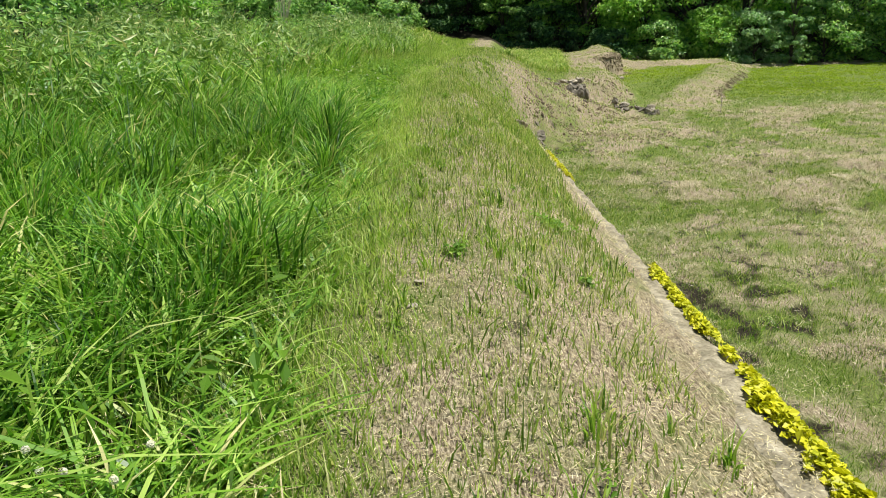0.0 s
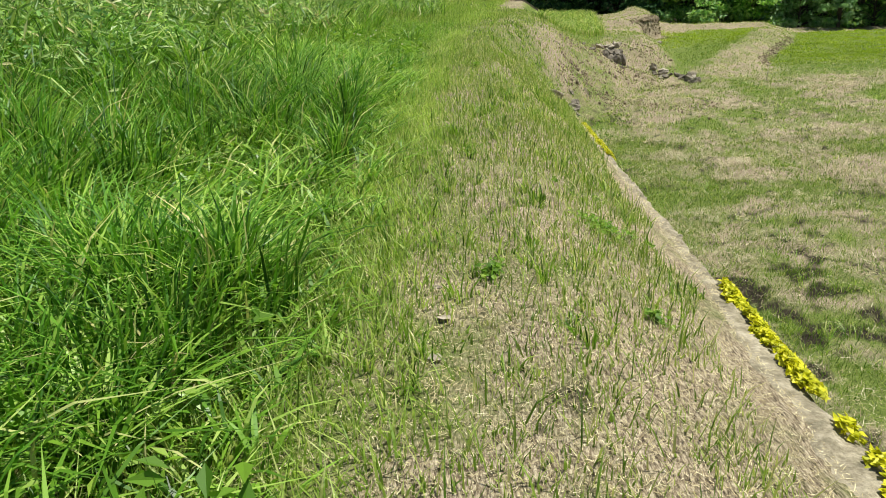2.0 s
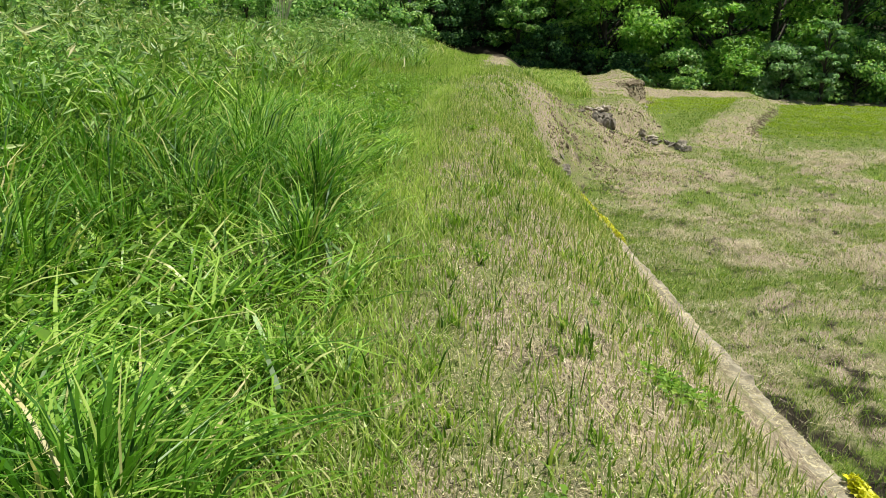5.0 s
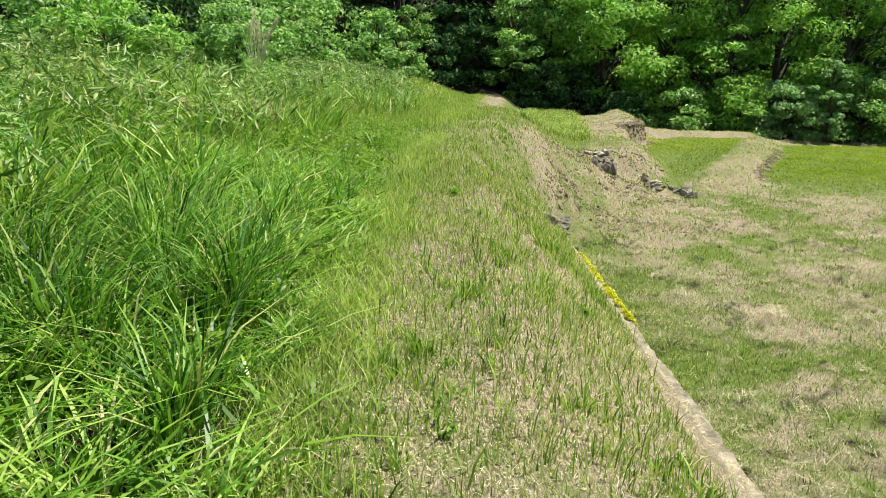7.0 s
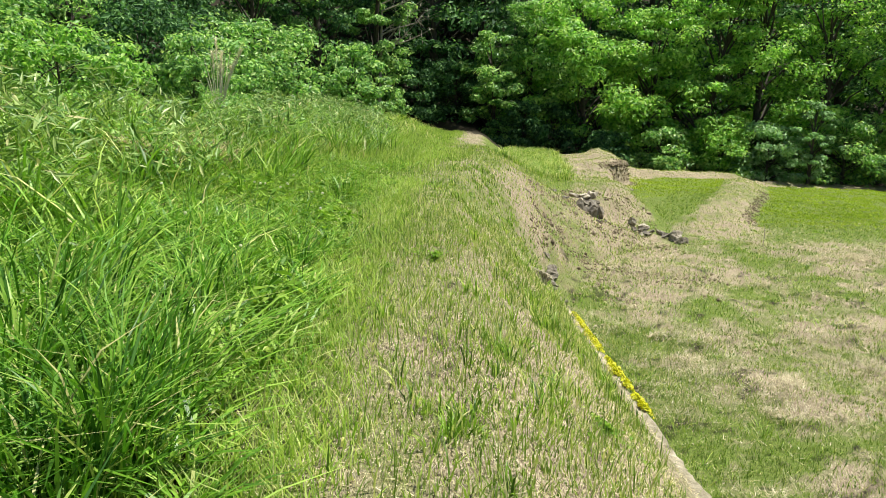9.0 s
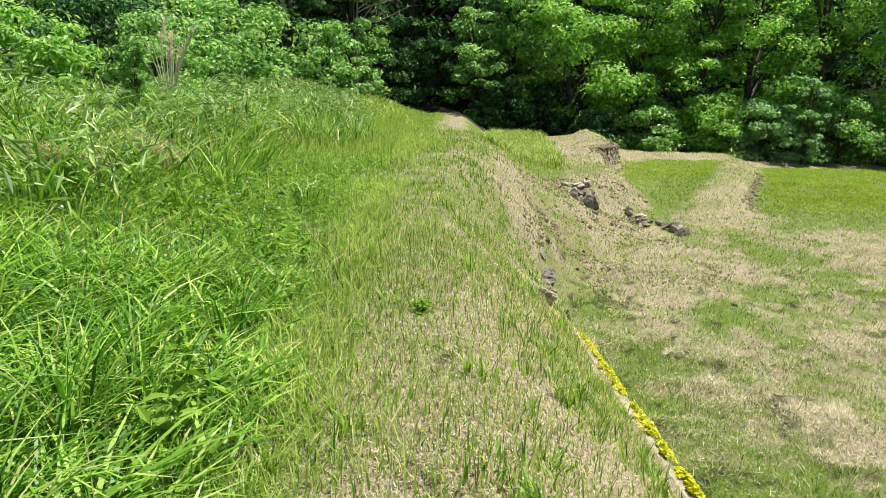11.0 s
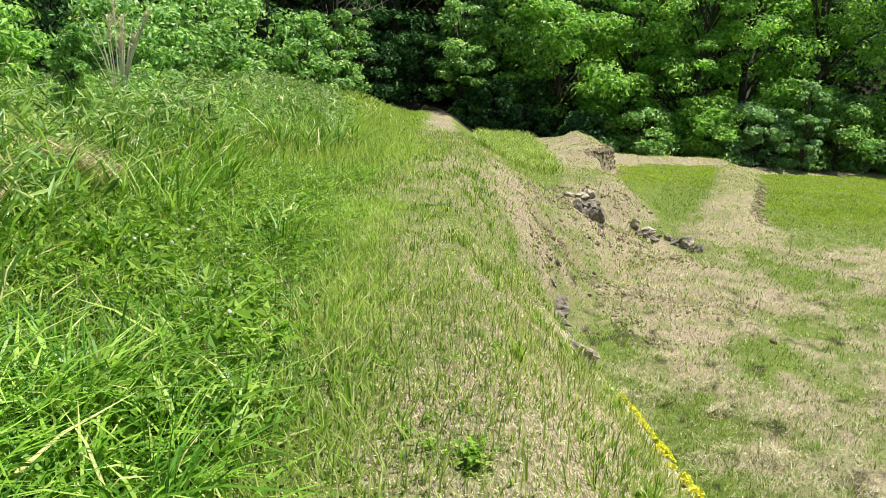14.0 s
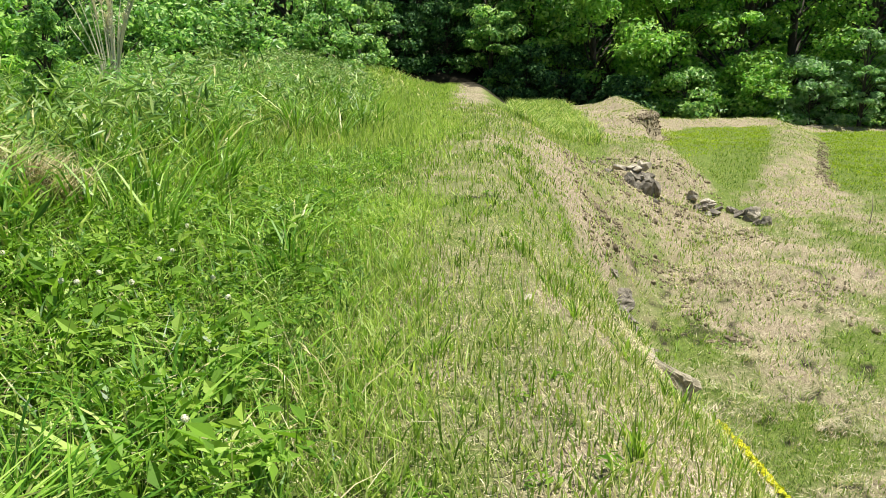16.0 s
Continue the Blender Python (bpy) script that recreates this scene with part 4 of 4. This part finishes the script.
# ---- stones, walls, plants that stand alone ----
def rock_mesh(name, seed, size, mat, rough=0.24, cuts=13):
    """An angular stone: a ball cut by random planes, then roughened."""
    rng = random.Random(seed)
    bm = bmesh.new()
    bmesh.ops.create_icosphere(bm, subdivisions=4, radius=1.0)
    planes = [(Vector((rng.gauss(0, 1), rng.gauss(0, 1), rng.gauss(0, 1))).normalized(), rng.uniform(0.36, 0.62)) for _ in range(cuts)]
    for v in bm.verts:
        for n, d in planes:
            o = v.co.dot(n) - d
            if o > 0:
                v.co -= n * o
        v.co += v.co.normalized() * (noise.noise(v.co * 1.8 + Vector((seed, 0, 0))) * rough * 0.5 + noise.noise(v.co * 6 + Vector((0, seed, 0))) * rough * 0.16)
        v.co = Vector((v.co.x * size[0], v.co.y * size[1], v.co.z * size[2])) * 0.5
    me = bpy.data.meshes.new(name)
    bm.to_mesh(me)
    bm.free()
    me.materials.append(mat)
    return me


def place_stone(name, x, y, size, seed, mat, label, category="stone", group="", sink=0.3, dz=None, turn=None, rough=0.32):
    ob = new(name, rock_mesh(name, seed, size, mat, rough, 10))
    z = float(height(np.array([x]), np.array([y]))[0]) if dz is None else dz
    ob.matrix_world = pose(x, y, z + size[2] * (0.5 - sink), seed * 13 % 17 - 8, seed * 7 % 19 - 9, seed * 53 % 360 if turn is None else turn)
    return tagged(ob, label, category, group)


def build_stones():
    rng = random.Random(5)
    for i in range(22):
        # blocks stacked against the bank, pale in the top tier, mostly dark below
        tier = 0 if i < 9 else 1 if i < 17 else 2
        k = (i - (0, 9, 17)[tier]) / (8, 7, 4)[tier]
        x = 5.0 + 0.62 * k * (1 - 0.1 * tier) + rng.uniform(-0.04, 0.04)
        y = 25.1 + 0.16 * tier + rng.uniform(-0.05, 0.05)
        w = rng.uniform(0.28, 0.42)
        pale = tier == 2 or i in (3, 10, 13)
        base = float(height(np.array([5.22]), np.array([25.1]))[0])
        place_stone("boulder", x, y, (w, w * 0.9, w * (1.9 if tier == 0 else rng.uniform(0.65, 0.9))), 3 + i, STONE_PALE if pale else STONE,
                    "pale grey block of an outcrop in the earth bank" if pale else "dark grey block of an outcrop in the earth bank", "boulder", "rock outcrop",
                    sink=0.55 if tier == 0 else 0.3, dz=base + 0.18 * tier, rough=0.12)
    for i, (x, y, w) in enumerate(((4.7, 25.6, 0.3), (4.45, 25.9, 0.25), (5.75, 25.1, 0.22), (4.6, 25.2, 0.2), (5.5, 24.8, 0.18))):
        place_stone("boulder", x, y, (w, w * 0.85, w * 0.8), 26 + i, STONE, "dark grey block of an outcrop in the earth bank", "boulder", "rock outcrop", rough=0.12)
    for i in range(26):
        t = rng.uniform(0, 1)
        x, y = 6.7 + 1.25 * t + rng.uniform(-0.12, 0.12), 25.75 - 0.65 * t + rng.uniform(-0.4, 0.45)
        pale = i % 4 == 1
        s = rng.uniform(0.15, 0.34) * (1.4 if pale else 1)
        place_stone("stone", x, y, (s, s * rng.uniform(0.7, 1), s * rng.uniform(0.6, 0.95)), 30 + i, STONE_PALE if pale else STONE,
                    "pale grey fallen stone at the foot of the bank" if pale else "grey fallen stone at the foot of the bank", group="fallen stones", sink=0.18)
    place_stone("stone", 8.9, 33.2, (0.4, 0.35, 0.4), 61, STONE_PALE, "pale stone under the cut edge of the terrace")
    place_stone("stone", 8.6, 32.6, (0.3, 0.3, 0.28), 62, STONE_PALE, "small pale stone under the cut edge of the terrace")
    rng = random.Random(6)
    # what is left of the dry-stone wall where the kerb ends
    for i in range(14):
        y = 17.6 + 0.26 * (i % 10) + rng.uniform(-0.08, 0.08)
        row = i // 10
        s = rng.uniform(0.24, 0.6)
        place_stone("wall_stone", 2.98 + 0.09 * (y - 18.3) + 0.1 * row + rng.uniform(-0.06, 0.06), y, (s * 0.9, s, s * 0.75), 80 + i, STONE,
                    "rough grey stone of a collapsed retaining wall", group="collapsed wall", sink=0.6, rough=0.6)
    # flat stones on the path
    for i, (x, y, s) in enumerate(((-0.05, 3.86, 0.09), (-0.1, 3.52, 0.1), (-0.08, 4.21, 0.06), (0.75, 14.02, 0.08), (0.4, 5.6, 0.05), (0.3, 8.2, 0.06))):
        place_stone("pebble", x, y, (s, s * 0.8, s * 0.45), 120 + i, STONE_PALE, "small pale stone lying on the trodden path", "stone", "path stones", sink=0.3)


build_stones()


def build_broken_kerb():
    """A length of the old kerb, broken off and half sunk in the bank."""
    rng = random.Random(12)
    bm = bmesh.new()
    bmesh.ops.create_cube(bm, size=1.0)
    bmesh.ops.subdivide_edges(bm, edges=bm.edges[:], cuts=5, use_grid_fill=True)
    for v in bm.verts:
        v.co = Vector((v.co.x * 0.16, v.co.y * 0.72, v.co.z * 0.16))
        v.co += Vector((rng.gauss(0, 0.006), rng.gauss(0, 0.01), rng.gauss(0, 0.005))) * (1.6 if abs(v.co.y) > 0.33 else 1.0)
    bmesh.ops.bevel(bm, geom=[e for e in bm.edges if e.calc_face_angle(0) > 0.9], offset=0.012, segments=1, affect="EDGES")
    me = bpy.data.meshes.new("kerb_block")
    bm.to_mesh(me)
    bm.free()
    me.materials.append(CONCRETE)
    ob = tagged(new("kerb_block", me), "broken pale concrete kerb block sunk in the bank", "kerb block")
    ob.matrix_world = pose(1.97, 15.2, float(height(np.array([1.97]), np.array([15.2]))[0]) - 0.035, -3, 30, 13)


build_broken_kerb()


def build_clods():
    """Crumbled earth on the bank and along the cut face of the terrace."""
    bm = bmesh.new()
    bmesh.ops.create_icosphere(bm, subdivisions=1, radius=0.5)
    co0 = np.array([v.co for v in bm.verts])
    f0 = np.array([[v.index for v in f.verts] for f in bm.faces])
    bm.free()
    x, y = scatter(6000, 3.0, 9, 18.8, 28, lambda x, y: smoothstep(0.0, 0.5, wave(x * 0.8, y * 0.8, 41) + 0.5 * smoothstep(3, 0.5, np.hypot(x - 6.2, y - 25.4))) * (x < terrace_x(y) + 0.3) * (x > crest_x(y) + 1.6))
    x2, y2 = scatter(2600, 2.2, 4.6, 18.4, 23, lambda x, y: (x > edge_x(y) - 0.2) * smoothstep(-0.2, 0.4, wave(x * 2.1, y * 1.7, 43)))
    x, y = np.append(x, x2), np.append(y, y2)
    s = RNG.uniform(0.02, 0.08, len(x)) * (1 + (RNG.uniform(0, 1, len(x)) > 0.95))
    p = at_ground(x, y)
    t = RNG.uniform(0, 1, 1500)
    fy = 33.0 + 4.0 * t
    q = at_ground(terrace_x(fy) + RNG.normal(-0.02, 0.2, 1500), fy)
    yy = 28 + 8 * t
    q2 = at_ground(ridge_x(yy) + 0.72 + RNG.normal(0, 0.12, 1500), yy)
    p = np.concatenate([p, q, q2])
    s = np.concatenate([s, RNG.uniform(0.03, 0.11, 1500), RNG.uniform(0.02, 0.07, 1500)])
    n = len(p)
    scale = s[:, None, None] * RNG.uniform(0.6, 1.2, (n, 1, 3))
    co = p[:, None] + co0[None] * scale * RNG.uniform(0.75, 1.2, (n, len(co0), 1))
    f = (np.arange(n) * len(co0))[:, None, None] + f0[None]
    stuff("earth_clods", co.reshape(-1, 3), f.reshape(-1, 3), EARTH, "crumbled brown earth clods on the broken bank", "earth")


build_clods()


def build_pampas():
    """Dry plume grass: pale stems with feathery heads."""
    x0, y0 = -3.4, 20.2
    z0 = float(height(np.array([x0]), np.array([y0]))[0])
    root = tagged(new("plume_grass"), "tall dry plume grass with bleached stems and feathery heads", "plume grass")
    root.matrix_world = pose(x0, y0, z0)
    rng = random.Random(4)
    for i in range(20):
        a = rng.uniform(0, 2 * math.pi)
        h = rng.uniform(1.0, 1.75)
        lean = rng.uniform(0.02, 0.4)
        pts = [Vector((math.cos(a) * (0.06 + lean * t * t * h), math.sin(a) * (0.06 + lean * t * t * h) * 0.6, h * t)) for t in np.linspace(0, 1, 6)]
        co, f = tube(pts, [0.012, 0.012, 0.011, 0.009, 0.007, 0.004], 5)
        array_part("stem", co, f, PLUME, root)
        if i % 3 == 0:
            n = 90
            t = np.random.default_rng(i).uniform(0.8, 1.02, n)
            base = np.array([pts[-1] * float(k) + pts[-2] * float(1 - k) for k in (t - 0.8) / 0.2])
            co, f = blades(base, RNG.uniform(0.08, 0.2, n), 0.012, RNG.uniform(0.2, 0.9, n), segs=2, droop=0.3)
            array_part("plume", co, f, PLUME, root, "feathery dry seed head")


build_pampas()


def build_sapling():
    tree("sapling", -3.35, 18.2, 1.25, 0.2, 0.1, LEAF_MID, 0.08, 3000, "slim dark-green conifer sapling in the rank grass", clumps=44, seed=300, category="sapling", ratio=0.3, clump_size=0.55)
    tree("shrub", -8.2, 24.5, 2.6, 1.6, 0.1, LEAF_BRIGHT, 0.17, 7000, "yellow-green shrub growing out of the rank grass", clumps=60, seed=301, category="shrub", clump_size=0.34)
    tree("shrub", -6.2, 29.5, 2.8, 1.5, 0.1, LEAF_MID, 0.17, 7000, "leafy green shrub above the rank grass", clumps=60, seed=302, category="shrub", clump_size=0.34)


build_sapling()


def build_bare_tree(x0, y0, tall, way, seed):
    """A dead tree; way: the side, along x, to which its branches reach."""
    z0 = float(height(np.array([x0]), np.array([y0]))[0])
    root = tagged(new("bare_tree"), "leafless pale tree with spreading bare twigs before a dark wood", "tree")
    root.matrix_world = pose(x0, y0, z0 - 0.05)
    rng = random.Random(seed)
    trunk = [Vector((0.1 * t, -0.1 * t, tall * t)) for t in np.linspace(0, 1, 6)]
    array_part("trunk", *tube(trunk, [0.11, 0.1, 0.085, 0.07, 0.06, 0.04], 7), DEADWOOD, root, smooth=True)
    for i in range(7):
        s = trunk[3 + i % 3] + Vector((0, 0, rng.uniform(-0.3, 0.4)))
        d = Vector((way * rng.uniform(0.7, 1.0), rng.uniform(-0.5, 0.3), rng.uniform(0.15, 0.75))).normalized()
        pts = [s]
        for k in range(5):
            d = (d + Vector((rng.gauss(0, 0.12), rng.gauss(0, 0.12), rng.gauss(0.02, 0.1)))).normalized()
            pts.append(pts[-1] + d * rng.uniform(0.45, 0.75))
        pieces = [tube(pts, [0.045, 0.038, 0.03, 0.024, 0.016, 0.008], 5)]
        for p in pts[1:]:
            for _ in range(4):
                e = p + Vector((rng.gauss(0.25 * way, 0.3), rng.gauss(0, 0.3), rng.gauss(0.15, 0.3)))
                pieces.append(tube([p, (p + e) / 2 + Vector((0, 0, 0.04)), e], [0.014, 0.01, 0.005], 4))
        array_part("branch", *join(pieces), DEADWOOD, root)


build_bare_tree(-1.0, 45.8, 5.6, 1, 9)


def build_flowers():
    """White clover heads on thin stalks."""
    spots = ((-1.5, 13.6), (-1.44, 13.62), (-1.28, 14.6), (-0.93, 14.06), (-1.23, 14.18), (-0.65, 12.37), (-1.24, 13.75), (-1.94, 14.0), (-0.75, 13.57),
             (-1.28, 2.04), (-0.89, 2.03), (-1.23, 2.0), (-0.95, 1.88), (-1.13, 1.95), (-1.43, 13.86), (-2.13, 12.38), (-1.25, 14.87), (-1.7, 11.6), (-1.1, 10.9))
    rng = random.Random(2)
    for x, y in spots:
        z0 = float(height(np.array([x]), np.array([y]))[0])
        h = rng.uniform(0.2, 0.3)
        root = tagged(new("clover_flower"), "white clover flower on a thin green stalk", "flower", "clover flowers")
        root.matrix_world = pose(x, y, z0)
        array_part("stalk", *tube([(0, 0, 0), (0.01, 0.01, h * 0.5), (0.0, 0.02, h)], [0.003, 0.0025, 0.002], 4), TALL, root)
        n = 60
        d = RNG.normal(0, 1, (n, 3))
        d /= np.linalg.norm(d, axis=1, keepdims=True)
        co, f = leaves(d * 0.012 + np.array([0, 0.02, h]), 0.014, d, 0.5)
        array_part("flower_head", co, f, WHITE, root, "round white flower head")


build_flowers()


def build_clover():
    """Bright clover cushions on the bank, dead grass on the slope, a dry stalk."""
    for x, y, r in ((0.98, 5.5, 0.17), (0.19, 4.33, 0.07), (0.95, 4.11, 0.06), (1.3, 9.2, 0.1), (0.4, 11.3, 0.08)):
        m = int(9000 * r * r) + 50
        a, q = RNG.uniform(0, 2 * np.pi, m), r * np.abs(RNG.normal(0, 0.6, m))
        c = np.stack([x + q * np.cos(a), y + q * np.sin(a), RNG.uniform(0.01, 0.06, m)], 1)
        c[:, 2] += height(c[:, 0], c[:, 1])
        co, f = leaves(c, RNG.uniform(0.02, 0.04, m), RNG.normal(0, 0.35, (m, 3)) + np.array([0, 0, 1]), 0.85)
        stuff("clover_patch", co, f, CLOVER, "cushion of bright green clover on the mown bank", "clover")
    for x, y, r in ((-2.54, 15.7, 0.4), (-2.75, 14.1, 0.3)):
        m = 900
        a, q = RNG.uniform(0, 2 * np.pi, m), r * RNG.uniform(0, 1, m) ** 0.6
        px, py = x + q * np.cos(a), y + q * np.sin(a) * 0.6
        co, f = blades(at_ground(px, py, 0.12), RNG.uniform(0.15, 0.4, m), 0.008, RNG.uniform(0.6, 1.5, m), segs=3, droop=0.4)
        stuff("dead_grass", co, f, STRAW, "matted dead brown grass on the slope", "grass")
    z0 = float(height(np.array([9.9]), np.array([24.4]))[0])
    root = tagged(new("dry_stalk"), "thin dry weed stalk standing on the field", "weed")
    root.matrix_world = pose(9.9, 24.4, z0)
    array_part("stem", *tube([(0, 0, 0), (0.02, 0, 0.3), (0.0, 0.02, 0.62)], [0.012, 0.01, 0.005], 5), DEADWOOD, root)


build_clover()
